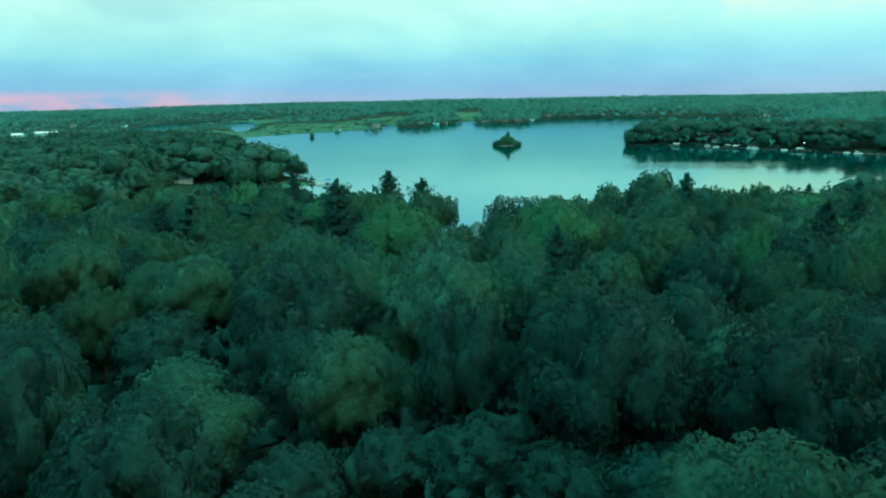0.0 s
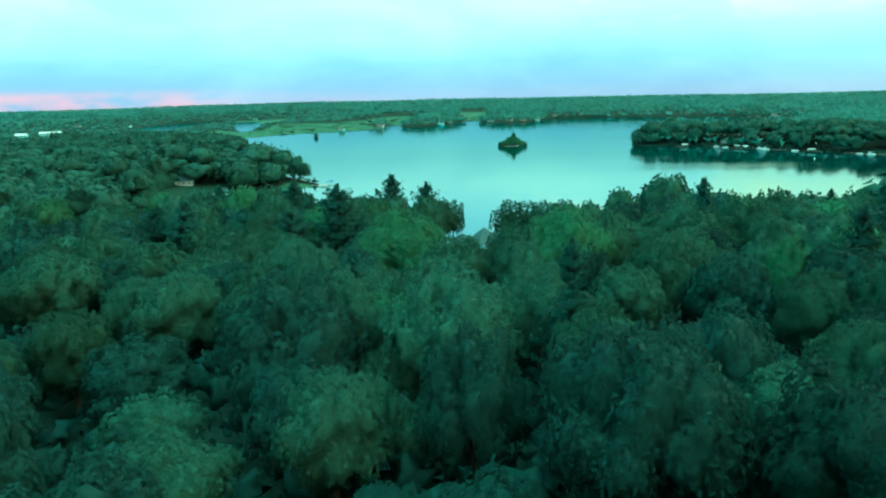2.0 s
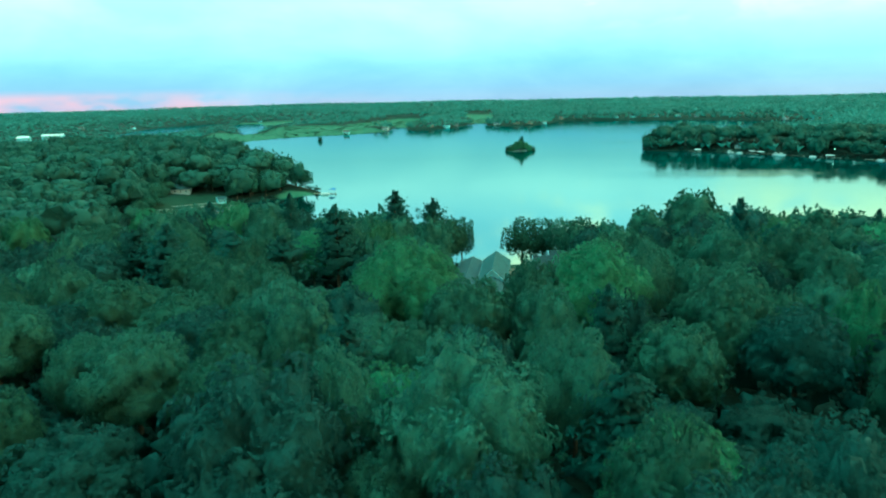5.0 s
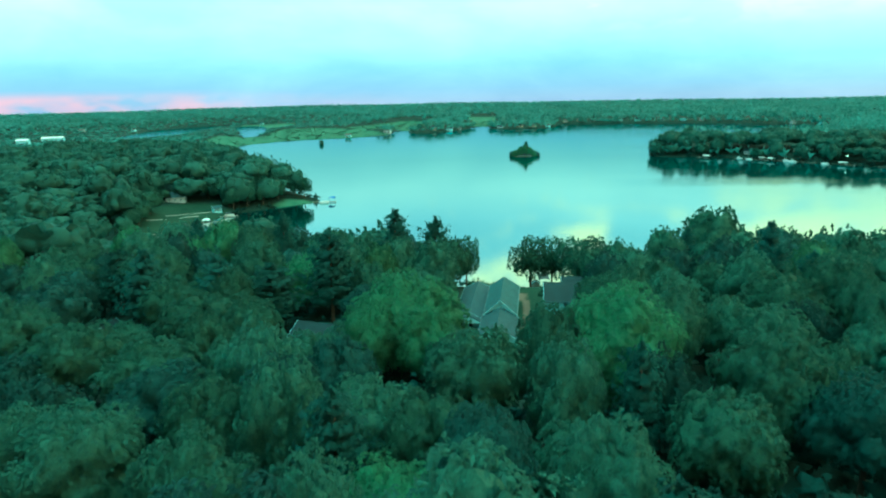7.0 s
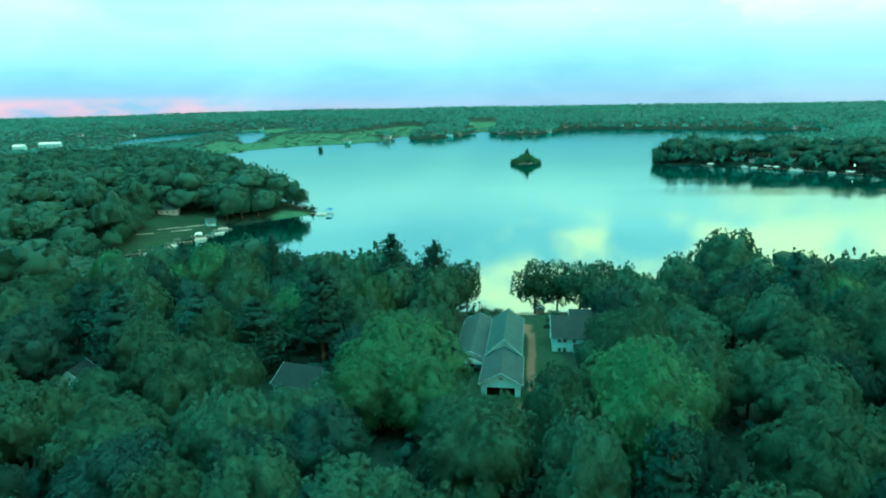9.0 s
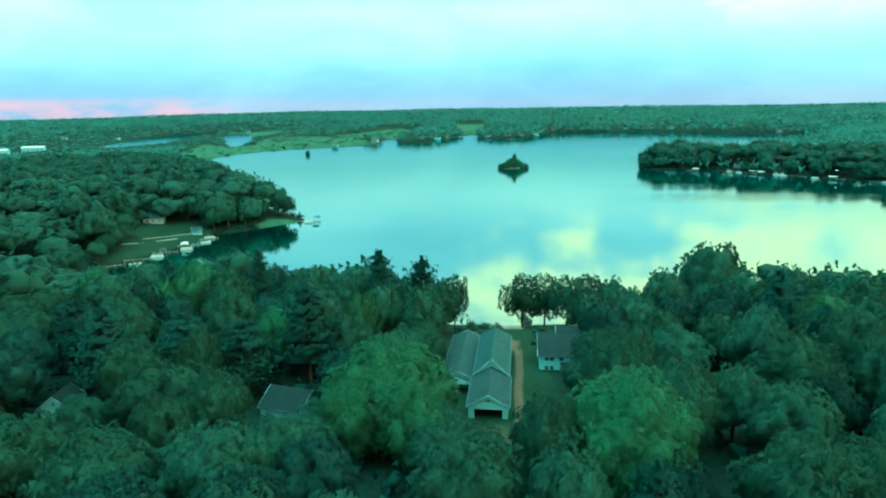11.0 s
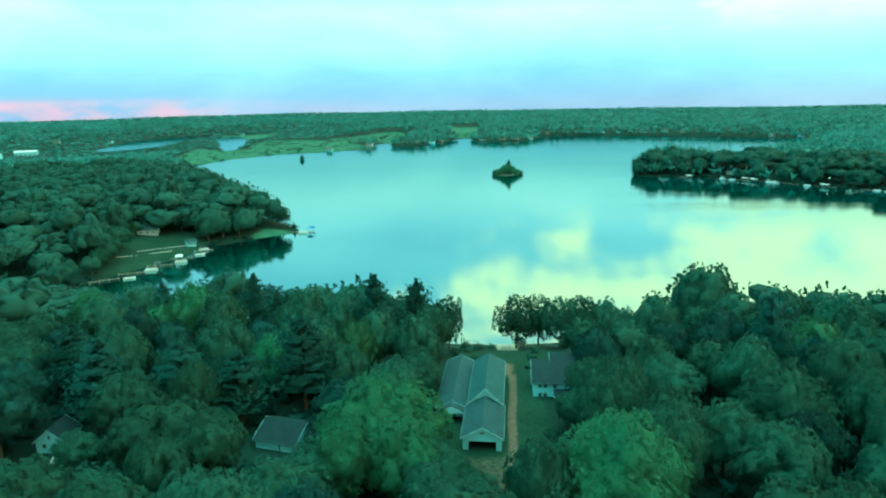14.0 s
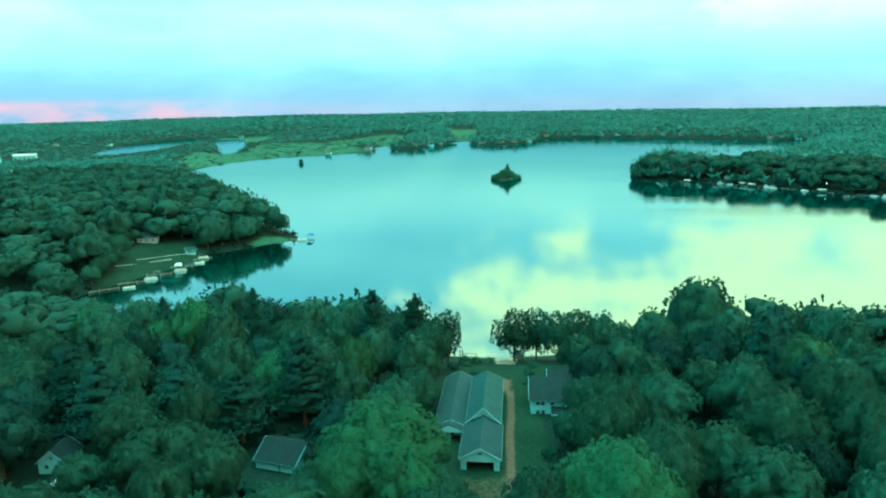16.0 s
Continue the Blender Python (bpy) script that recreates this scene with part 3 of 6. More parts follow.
# ---- trees ----
def ico(level):
    bm = bmesh.new()
    bmesh.ops.create_icosphere(bm, subdivisions=level, radius=1.0)
    v = np.array([p.co[:] for p in bm.verts])
    f = np.array([[q.index for q in t.verts] for t in bm.faces])
    bm.free()
    return v, f


ICO1, ICO2, ICO3, ICO4 = ico(1), ico(2), ico(3), ico(4)


def leaf_cards(rng, centres, normals, size, long=1.35, wild=0.55, wide=0.42, hang=None):
    """Sprays of leaves: folded rhombs that lie roughly along the crown's surface, drooping where hang is given."""
    n = len(centres)
    nn = normals + wild * rng.normal(size=(n, 3))
    nn /= np.linalg.norm(nn, axis=1)[:, None]
    lead = rng.normal(size=(n, 3)) if hang is None else hang + 0.5 * rng.normal(size=(n, 3))
    v = np.cross(nn, lead)
    v /= np.linalg.norm(v, axis=1)[:, None]
    u = np.cross(v, nn)
    s = size * rng.uniform(0.6, 1.35, (n, 1))
    lift = nn * s * 0.16
    q = np.stack([centres - u * s * long * 0.5 - lift, centres - v * s * wide + lift, centres + u * s * long * 0.5 - lift, centres + v * s * wide + lift], 1)
    return q.reshape(-1, 3), np.arange(4 * n).reshape(n, 4)


def leafy_crown(seed, lobes, cards, card, flat=1.12, tall=0.62, tuft=18, deep=1.45, puff=0.07, long=1.5, lean=(0.25, 0.75, 0.3), core=None, solid=1.0, wild=0.6, wide=0.42, big=(0.22, 0.42)):
    """A crown of radius 1, base at z=0: lobes like boughs round a dense inner mass, all covered in tufts of leaf sprays."""
    rng = np.random.default_rng(seed)
    cen, rad = [], []
    golden = math.pi * (3 - math.sqrt(5))
    for i in range(lobes):
        f = (i + 0.5) / lobes
        zc = 1 - deep * f
        a = i * golden + rng.uniform(-0.5, 0.5)
        w = math.sqrt(max(0.0, 1 - zc * zc))
        r = rng.uniform(*big)
        k = (1 - r * 0.8) * rng.uniform(0.72, 1.18)
        cen.append((k * w * math.cos(a), k * w * math.sin(a), tall + tall * k * zc))
        rad.append(r)
    cen, rad = np.array(cen), np.array(rad)
    squash = np.array([1, 1, flat])
    tufts = cards // tuft
    # the dense inner foliage: one body that follows the lobes, with clefts between them
    vs, fs = core
    mid = np.array([0, 0, tall * 0.8])
    ring = np.arange(tufts // 3) + 0.5
    zz = 1 - 1.5 * ring / len(ring)
    cover = np.stack([np.sqrt(1 - zz**2) * np.cos(ring * golden), np.sqrt(1 - zz**2) * np.sin(ring * golden), zz], 1)
    rays = np.concatenate([vs, cover])
    reach, face = np.full(len(rays), 0.2), rays.copy()
    for c, r in zip(cen, rad):
        e, q = (c - mid) / squash, rays / squash
        qq = (q * q).sum(1)
        b = (q @ e) / qq
        under = b * b - (e @ e - r * r) / qq
        hit = np.where(under > 0, b + np.sqrt(np.maximum(under, 0)), 0)
        far = hit > reach
        reach = np.where(far, hit, reach)
        face[far] = (q[far] * hit[far][:, None] - e) / r / squash
    face /= np.linalg.norm(face, axis=1)[:, None]
    many = tufts * 6
    pick = rng.choice(lobes, size=many, p=rad**2 / (rad**2).sum())
    nrm = rng.normal(size=(many, 3))
    nrm /= np.linalg.norm(nrm, axis=1)[:, None]
    pos = cen[pick] + nrm * (rad[pick] * rng.uniform(0.93, 1.01, many))[:, None] * squash
    out = (nrm[:, 2] < -0.45) & (rng.random(many) < 0.8)
    for c, r in zip(cen, rad):
        out |= (((pos - c) / squash) ** 2).sum(1) < (0.86 * r) ** 2
    # some tufts close the outer surface all round
    pos = np.concatenate([mid + cover * (reach[len(vs):] * rng.uniform(0.92, 1.0, len(cover)))[:, None], pos])
    nrm, out = np.concatenate([face[len(vs):], nrm]), np.concatenate([np.zeros(len(cover), bool), out])
    # tufts keep a little apart
    ok, gap = [], (puff * 1.6) ** 2
    for i in np.flatnonzero(~out):
        if len(ok) >= tufts:
            break
        if not ok or ((pos[ok] - pos[i]) ** 2).sum(1).min() > gap:
            ok.append(i)
    ok = np.array(ok)
    ball = rng.normal(size=(len(ok), tuft, 3))
    ball[..., 2] = np.abs(ball[..., 2]) * np.where(rng.random((len(ok), tuft)) < 0.75, 1, -1)
    ball /= np.linalg.norm(ball, axis=2, keepdims=True)
    away = ball * np.array([0.8, 0.8, 1.5]) * puff * rng.uniform(0.7, 1.3, (len(ok), 1, 1)) * rng.uniform(0.4, 1.0, (len(ok), tuft, 1))
    pts = (pos[ok][:, None] + away).reshape(-1, 3)
    dome = pos[ok] - np.array([0, 0, tall * 0.8])
    dome /= np.linalg.norm(dome, axis=1)[:, None]
    swell = (ball * lean[0] + nrm[ok][:, None] * lean[1] + dome[:, None] * lean[2] + np.array([0, 0, 0.12])).reshape(-1, 3)
    swell /= np.linalg.norm(swell, axis=1)[:, None]
    hang = (nrm[ok][:, None] * 0.5 + ball * 0.4 + np.array([0, 0, -0.8])).reshape(-1, 3)
    lv, lq = leaf_cards(rng, pts, swell, card, long, wild, wide, hang)
    body = mid + vs * (reach[:len(vs)] * rng.uniform(0.76, 0.92, len(vs)) * solid)[:, None]
    skin = face[:len(vs)] * lean[1] + vs * lean[2] + np.array([0, 0, 0.12]) + 0.2 * rng.normal(size=vs.shape)
    swell = np.concatenate([skin, np.repeat(swell, 4, 0)])
    swell /= np.linalg.norm(swell, axis=1)[:, None]
    return np.concatenate([body, lv]), lq + len(body), fs, swell


def crown_arrays(seed, lobes, cards, card, core=ICO1, flat=0.85, fill=1.0, tall=0.62, tuft=10, deep=1.25, shrink=0.58):
    """A broad crown of radius 1, base at z=0: lobes that carry tufts of leaf sprays round a dark core."""
    rng = np.random.default_rng(seed)
    cen, rad = [], []
    golden = math.pi * (3 - math.sqrt(5))
    for i in range(lobes):
        f = (i + 0.5) / lobes
        zc = 1 - deep * f
        a = i * golden + rng.uniform(-0.5, 0.5)
        w = math.sqrt(max(0.0, 1 - zc * zc))
        r = rng.uniform(0.24, 0.44)
        k = (1 - r * 0.8) * rng.uniform(0.74, 1.16)
        cen.append((k * w * math.cos(a), k * w * math.sin(a), tall + tall * k * zc))
        rad.append(r)
    cen, rad = np.array(cen), np.array(rad)
    cv, tri, base = [], [], 0
    vs, fs = core
    for c, r in zip(cen, rad):
        wob = 1 + 0.14 * rng.normal(size=(len(vs), 1))
        cv.append(c + vs * wob * r * shrink * np.array([1, 1, flat]))
        tri.append(fs + base)
        base += len(vs)
    if fill:
        cv.append(np.array([0, 0, tall * 0.95]) + vs * np.array([0.58, 0.58, tall * 0.72]) * fill)
        tri.append(fs + base)
        base += len(vs)
    # tufts over the lobes, none deep inside another lobe
    tufts = max(4, cards // tuft)
    share = rad**2 / (rad**2).sum()
    many = tufts * 5
    pick = rng.choice(lobes, size=many, p=share)
    nrm = rng.normal(size=(many, 3))
    nrm /= np.linalg.norm(nrm, axis=1)[:, None]
    pos = cen[pick] + nrm * (rad[pick] * rng.uniform(0.80, 1.12, many))[:, None] * np.array([1, 1, flat])
    out = np.zeros(many, bool)
    for c, r in zip(cen, rad):
        out |= (((pos - c) / np.array([1, 1, flat])) ** 2).sum(1) < (0.76 * r) ** 2
    out |= (nrm[:, 2] < -0.45) & (rng.random(many) < 0.75)
    ok, gap = [], (card * 1.05) ** 2
    for i in np.flatnonzero(~out):
        if len(ok) >= tufts:
            break
        if not ok or ((pos[ok] - pos[i]) ** 2).sum(1).min() > gap:
            ok.append(i)
    ok = np.array(ok)
    # each tuft: sprays round a point, hanging a little outwards
    ball = rng.normal(size=(len(ok), tuft, 3))
    ball /= np.linalg.norm(ball, axis=2, keepdims=True)
    ball[..., 2] = ball[..., 2] * 0.9 + 0.15
    grow = rng.uniform(0.75, 1.25, (len(ok), 1, 1))
    away = ball * card * 0.95 * grow * rng.uniform(0.45, 1.0, (len(ok), tuft, 1))
    pts = (pos[ok][:, None] + away).reshape(-1, 3)
    face = (ball * 0.9 + nrm[ok][:, None] * 0.5 + np.array([0, 0, 0.35])).reshape(-1, 3)
    lv, lq = leaf_cards(rng, pts, face, card, 1.3, 0.4)
    return np.concatenate(cv + [lv]), lq + base, np.concatenate(tri)


def scaled(arrays, s):
    v, q, t, *n = arrays
    return v * np.array(s), q, t, *n


def crown_mesh(name, arrays, mat):
    me = array_mesh(name, *arrays[:3])
    me.materials.append(mat)
    if len(arrays) > 3:
        me.attributes.new("swell", "FLOAT_VECTOR", "POINT").data.foreach_set("vector", arrays[3].astype(np.float32).ravel())
    return me


def trunk_mesh(name, seed, height, radius, spread, limbs, mat):
    rng = random.Random(seed)
    bm = bmesh.new()
    lean = Vector((rng.uniform(-0.05, 0.05), rng.uniform(-0.05, 0.05), 0)) * height
    pts = [Vector((0, 0, -0.6)), Vector((0, 0, 0.1)), lean * 0.3 + Vector((0, 0, height * 0.35)), lean * 0.7 + Vector((0, 0, height * 0.7)), lean + Vector((0, 0, height))]
    add_tube(bm, pts, [radius * 1.7, radius * 1.15, radius * 0.85, radius * 0.55, radius * 0.15], 8)
    for i in range(limbs):
        a = i * 2.4 + rng.uniform(-0.3, 0.3)
        z = height * rng.uniform(0.38, 0.72)
        d = Vector((math.cos(a), math.sin(a), 0))
        b = Vector((0, 0, z)) + lean * (z / height)
        tip = b + d * spread * rng.uniform(0.55, 0.85) + Vector((0, 0, height * rng.uniform(0.12, 0.28)))
        add_tube(bm, [b, b.lerp(tip, 0.5) + Vector((0, 0, -0.03 * height)), tip], [radius * 0.42, radius * 0.28, radius * 0.07], 5)
    me = bpy.data.meshes.new(name)
    bm.to_mesh(me)
    bm.free()
    me.materials.append(mat)
    for p in me.polygons:
        p.use_smooth = True
    return me


def tree_model(name, m, trunk, crown, label, crown_z, category="tree"):
    t = thing(name, m, label, category)
    a, b = new("trunk", trunk), new("crown", crown)
    a.parent = b.parent = t
    b.location.z = crown_z
    return t


# Broad trees are modelled 16 m high with a crown 6 m in radius; copies are scaled.
def broad_crowns(first, count, lobes, cards, card, mat, tuft=12, puff=0.14, tall=0.68, deep=1.45, core=ICO2, solid=1.0, big=(0.22, 0.42), taper=0.15):
    made = []
    for k in range(count):
        arr = scaled(leafy_crown(first + k, lobes + 3 * (k % 3), cards, card, tall=tall + 0.07 * (k % 3), deep=deep, core=core, solid=solid, tuft=tuft, puff=puff, big=big, flat=1.3, long=2.0), (6, 6, 6.4))
        up = arr[0][:, 2:] / arr[0][:, 2].max()
        arr[0][:, :2] *= 1 + taper * 0.45 - taper * np.clip(up, 0, 1.0)
        made.append((crown_mesh("crown", arr, mat), 16.0 - arr[0][:, 2].max()))
    return made


def crown_levels(first, count, lobes, mat, tall=0.0, more=1.0, taper=0.15):
    """The same kind of crown in three grades of detail."""
    return (broad_crowns(first, count, lobes * 2, 4900, 0.051, mat, 4, 0.048, 0.84 + tall, 1.75, ICO4, big=(0.16, 0.31), taper=taper),
            broad_crowns(first + 10, count, lobes * 2, int(3100 * more), 0.066 / more**0.3, mat, 4, 0.052, 0.84 + tall, 1.75, ICO4, big=(0.17, 0.32), taper=taper),
            broad_crowns(first + 20, count, lobes + 8, 1560, 0.082, mat, 4, 0.046, 0.84, 1.7, ICO4, big=(0.20, 0.36), taper=taper))


CROWNS = {
    "oak": crown_levels(11, 4, 26, M_LEAF), "deep": crown_levels(111, 3, 26, M_LEAF_DEEP), "bright": crown_levels(211, 2, 30, M_LEAF_BRIGHT, 0.15, 1.6, 0.5),
    "open": (broad_crowns(61, 3, 30, 2600, 0.078, M_LEAF, 5, 0.08, 0.92, 1.6, ICO3, 0.62, big=(0.16, 0.32)),),
}
TRUNKS = [trunk_mesh("trunk", 5 + k, 11.5, 0.32, 4.6, 6, M_BARK) for k in range(3)]
TRUNK_PALE = trunk_mesh("trunk", 9, 11.5, 0.24, 4.2, 6, M_BIRCH)


def pine_arrays(seed, height, width, per=2300):
    rng = np.random.default_rng(seed)
    cen, nrm, core_v, core_t, base = [], [], [], [], 0
    vs, fs = ICO1
    layers = 13
    for i in range(layers):
        f = i / (layers - 1)
        z = height * (0.28 + 0.70 * f)
        reach = width * (1 - f**2.2) ** 0.75 * rng.uniform(0.6, 1.25) + 0.6
        arms = 7 if f < 0.7 else 5
        for k in range(arms):
            a = k * math.tau / arms + i * 0.9 + rng.uniform(-0.25, 0.25)
            r = reach * rng.uniform(0.6, 1.2)
            rise = rng.uniform(-0.65, 0.65)
            n = max(6, int(per / layers / arms * (1.4 - 0.8 * f)))
            s = rng.uniform(0.15, 1.0, n)
            side = rng.normal(size=n) * 0.26 * r * s
            p = np.stack([math.cos(a) * r * s - math.sin(a) * side, math.sin(a) * r * s + math.cos(a) * side, z + rise + 0.42 * r * s * s + rng.normal(size=n) * 0.30], 1)
            cen.append(p)
            nrm.append(np.tile([0.9 * math.cos(a), 0.9 * math.sin(a), 0.7], (n, 1)))
            m = np.array([math.cos(a) * r * 0.4, math.sin(a) * r * 0.4, z + rise])
            core_v.append(m + vs * np.array([r * 0.24, r * 0.24, 0.5]))
            core_t.append(fs + base)
            base += len(vs)
    cen, nrm = np.concatenate(cen), np.concatenate(nrm)
    lv, lq = leaf_cards(rng, cen, nrm, 0.46, 1.9, 0.45)
    out = cen * np.array([1, 1, 0]) / (1 + np.hypot(cen[:, :1], cen[:, 1:2])) + nrm * 0.7
    cv = np.concatenate(core_v)
    swell = np.concatenate([cv * np.array([0.2, 0.2, 0]) + np.array([0, 0, 0.3]), np.repeat(out / np.linalg.norm(out, axis=1)[:, None], 4, 0)])
    return np.concatenate([cv, lv]), lq + base, np.concatenate(core_t), swell


PINES = [crown_mesh("crown", pine_arrays(71 + k, 18.0, 3.9 + 0.4 * k), M_NEEDLE) for k in range(3)]
PINE_TRUNK = trunk_mesh("trunk", 33, 17.5, 0.26, 1.0, 0, M_BARK)

LOOKS = {"oak": ("oak_tree", "mature broadleaf tree with a dense green crown"), "deep": ("oak_tree", "broadleaf tree with a deep dark green crown, tinted with shade"),
         "bright": ("oak_tree", "tall broadleaf tree with a bright fresh green crown"), "open": ("shore_tree", "lakeside tree with an open crown and bare dark trunk")}
PROTOS = {kind: [[tree_model(LOOKS[kind][0], pose(0, 0, -200), TRUNK_PALE if kind == "bright" else TRUNKS[k % 3], crown, LOOKS[kind][1], up) for k, (crown, up) in enumerate(level)] for level in levels] for kind, levels in CROWNS.items()}
PROTOS["pine"] = [[tree_model("pine_tree", pose(0, 0, -200), PINE_TRUNK, PINES[k], "dark pine with layered boughs among broadleaf trees", 0.0) for k in range(3)]]
PLACED = []  # x, y, crown radius
rng_t = random.Random(4)


def plant(kind, x, y, top, radius):
    """A tree at x, y whose top is at the height top, in metres above the lake."""
    g = ground_z(x, y)
    h = max(6.0, top - g)
    levels = PROTOS[kind]
    src = levels[min(len(levels) - 1, 0 if y < -58 else 1 if y < 22 and abs(x) < 75 else 2)]
    p = src[rng_t.randrange(len(src))]
    full = 18.6 if kind == "pine" else 16.0
    wide = 4.2 if kind == "pine" else 6.6
    sx, sz = radius / wide, h / full
    m = pose(x, y, g, 0, 0, rng_t.uniform(0, 360)) @ Matrix.Diagonal((sx, sx * rng_t.uniform(0.92, 1.08), sz, 1))
    t = copy_thing(p, m)
    t.matrix_basis = m
    PLACED.append((x, y, radius))
    return t


NAMED = [
    ("pine", -26.5, 49.7, 33.5, 5.8), ("pine", -17.0, 58.2, 30.3, 5.0), ("oak", 63.6, 79.6, 30.5, 11.5), ("bright", -11.8, -9.9, 33.6, 10.8),
    ("bright", 22.6, -27.4, 37.6, 9.4), ("oak", -47.5, -14.8, 31.0, 9.0), ("oak", 55.6, 3.9, 31.5, 9.0), ("open", 9.6, 71.5, 22.6, 6.6),
    ("open", 16.0, 76.0, 21.4, 5.8), ("open", 22.0, 70.0, 22.4, 6.6), ("open", 28.0, 72.0, 22.6, 6.4), ("oak", 34.5, 74.0, 21.6, 6.6), ("oak", 41.0, 78.0, 17.5, 6.0),
    ("oak", 49.0, 76.0, 20.5, 6.0), ("oak", -56.0, -37.5, 32.0, 8.0), ("oak", 39.3, -38.7, 35.0, 7.5), ("deep", -9.9, -84.3, 40.0, 8.5),
    ("oak", 6.4, -78.0, 40.0, 8.5), ("deep", 23.6, -101.0, 41.0, 8.0), ("deep", 37.5, -104.0, 40.0, 7.5), ("oak", -13.0, -105.0, 31.8, 6.5), ("deep", 20.0, -108.5, 30.0, 5.0), ("deep", 27.0, -109.5, 30.5, 5.2), ("deep", 12.5, -105.0, 30.0, 5.0), ("deep", 5.0, -104.5, 28.5, 4.6),
    ("deep", -81.4, -10.5, 30.5, 8.0), ("pine", -33.7, 14.3, 35.6, 5.8), ("deep", 60.4, -53.6, 36.2, 8.5), ("oak", -74.5, 13.7, 33.4, 8.0),
    ("pine", -86.9, 17.9, 29.0, 6.0), ("oak", 95.0, 66.0, 27.0, 8.5),
    ("oak", 84.0, 74.0, 25.0, 7.0), ("oak", 106.0, 72.0, 25.5, 8.5), ("oak", 3.5, -40.0, 34.0, 7.2), ("oak", 14.5, -43.0, 35.5, 5.5), ("oak", -2.5, -24.0, 26.0, 5.0), ("oak", -17.0, 72.0, 21.0, 5.5), ("oak", -12.0, 50.0, 27.0, 5.8), ("open", -9.5, 68.0, 23.0, 4.8), ("oak", -12.8, 31.3, 30.8, 6.6),
    ("oak", -11.0, 21.0, 26.0, 5.0), ("oak", 25.0, 18.0, 26.5, 6.5), ("deep", 27.5, 32.0, 27.5, 6.0), ("oak", 20.5, 9.0, 22.5, 4.2), ("oak", 24.5, -3.0, 33.0, 6.0), ("deep", 27.0, -94.0, 39.0, 5.5), ("oak", 30.8, -17.8, 34.6, 5.8), ("oak", -49.5, -30.0, 27.6, 5.5), ("oak", -26.8, -53.0, 32.5, 6.2), ("oak", -20.4, -94.4, 30.3, 5.5), ("oak", -78.7, 36.0, 26.0, 6.0), ("oak", 21.7, -89.0, 38.5, 4.8), ("oak", -0.5, -80.5, 30.5, 4.8), ("oak", 7.0, -83.0, 29.5, 4.2), ("oak", 25.5, 46.0, 25.0, 6.0),
    ("oak", -33.0, 24.2, 31.8, 6.0), ("pine", -70.0, 3.0, 32.8, 6.7), ("pine", -57.5, 9.3, 29.8, 6.5), ("pine", -44.0, 6.5, 29.8, 6.5), ("oak", -63.6, 41.0, 32.0, 7.0), ("oak", -42.2, -39.7, 31.5, 7.5),
    ("oak", 47.0, -17.0, 31.0, 7.0), ("oak", 50.0, 27.0, 26.5, 6.5), ("oak", 39.7, 18.1, 27.0, 6.5), ("oak", 69.1, 13.3, 31.8, 7.5), ("oak", -41.5, 34.5, 30.5, 6.0), ("oak", -23.0, 36.0, 29.5, 6.2), ("oak", -34.1, -65.3, 34.5, 7.5),
    ("deep", -29.4, -82.3, 31.0, 7.0), ("oak", -20.5, -68.0, 34.5, 6.5), ("oak", -9.0, -50.0, 31.0, 7.0), ("bright", 24.8, -82.8, 35.5, 7.0), ("deep", 34.0, -86.0, 38.0, 6.5), ("deep", -47.0, -73.9, 29.5, 7.5), ("deep", 10.5, -94.0, 38.0, 5.5),
    ("deep", -5.8, -93.5, 34.6, 5.5), ("deep", 46.0, -48.0, 33.5, 6.5), ("oak", 30.5, -52.0, 32.0, 6.5), ("oak", 16.0, -57.0, 31.5, 6.5), ("oak", -23.0, -28.0, 29.0, 6.5), ("oak", -33.0, -34.0, 30.0, 6.0), ("oak", -1.5, -97.5, 35.0, 5.6), ("oak", 1.0, -92.6, 30.6, 3.2), ("oak", 5.4, -93.2, 29.6, 2.6), ("oak", 3.1, -92.6, 30.8, 2.0), ("oak", -21.0, -19.0, 26.5, 5.2), ("oak", -4.6, -13.0, 24.6, 4.8), ("oak", -1.0, -17.5, 24.0, 4.6), ("oak", 3.0, -20.0, 22.6, 4.2), ("oak", -62.3, -15.8, 24.8, 4.2), ("oak", 17.5, -19.0, 21.0, 3.8), ("oak", 20.5, -8.0, 23.0, 4.2), ("bright", -16.5, -16.5, 30.0, 6.5), ("bright", -8.0, -17.0, 29.0, 6.0)]
for row in NAMED:
    plant(*row)

# places kept free of trees: x0, x1, y0, y1
GLADES = [(-4, 24, -135, -107), (24, 52, -79, -57)]  # low growth between the tall crowns, its leaves coloured dark for the shade there
CLEAR = [(-7, 14, -1, 95), (13, 23, 17, 44), (13, 40, 56, 95), (-1, 12, -22, 0), (-41, -28, -9, 5), (-79, -67, -16, -1), (-126, -112, 40, 57)]


def sight(x, y, px, py, ex, ey, width):
    """Whether x, y lies in the lane that opens from the place px, py towards ex, ey."""
    dx, dy = ex - px, ey - py
    t = min(1, max(0, ((x - px) * dx + (y - py) * dy) / (dx * dx + dy * dy)))
    return math.hypot(x - px - t * dx, y - py - t * dy) < width


def free(x, y, r):
    for x0, x1, y0, y1 in CLEAR:
        if x0 - r * 0.6 < x < x1 + r * 0.6 and y0 - r * 0.6 < y < y1 + r * 0.6:
            return False
    if sight(x, y, -33, -4, -22, -27, 6 + r * 0.5) or sight(x, y, -71, -12, -60, -26, 4 + r * 0.5):
        return False
    return all(math.hypot(x - a, y - b) > 0.66 * (r + c) for a, b, c in PLACED)


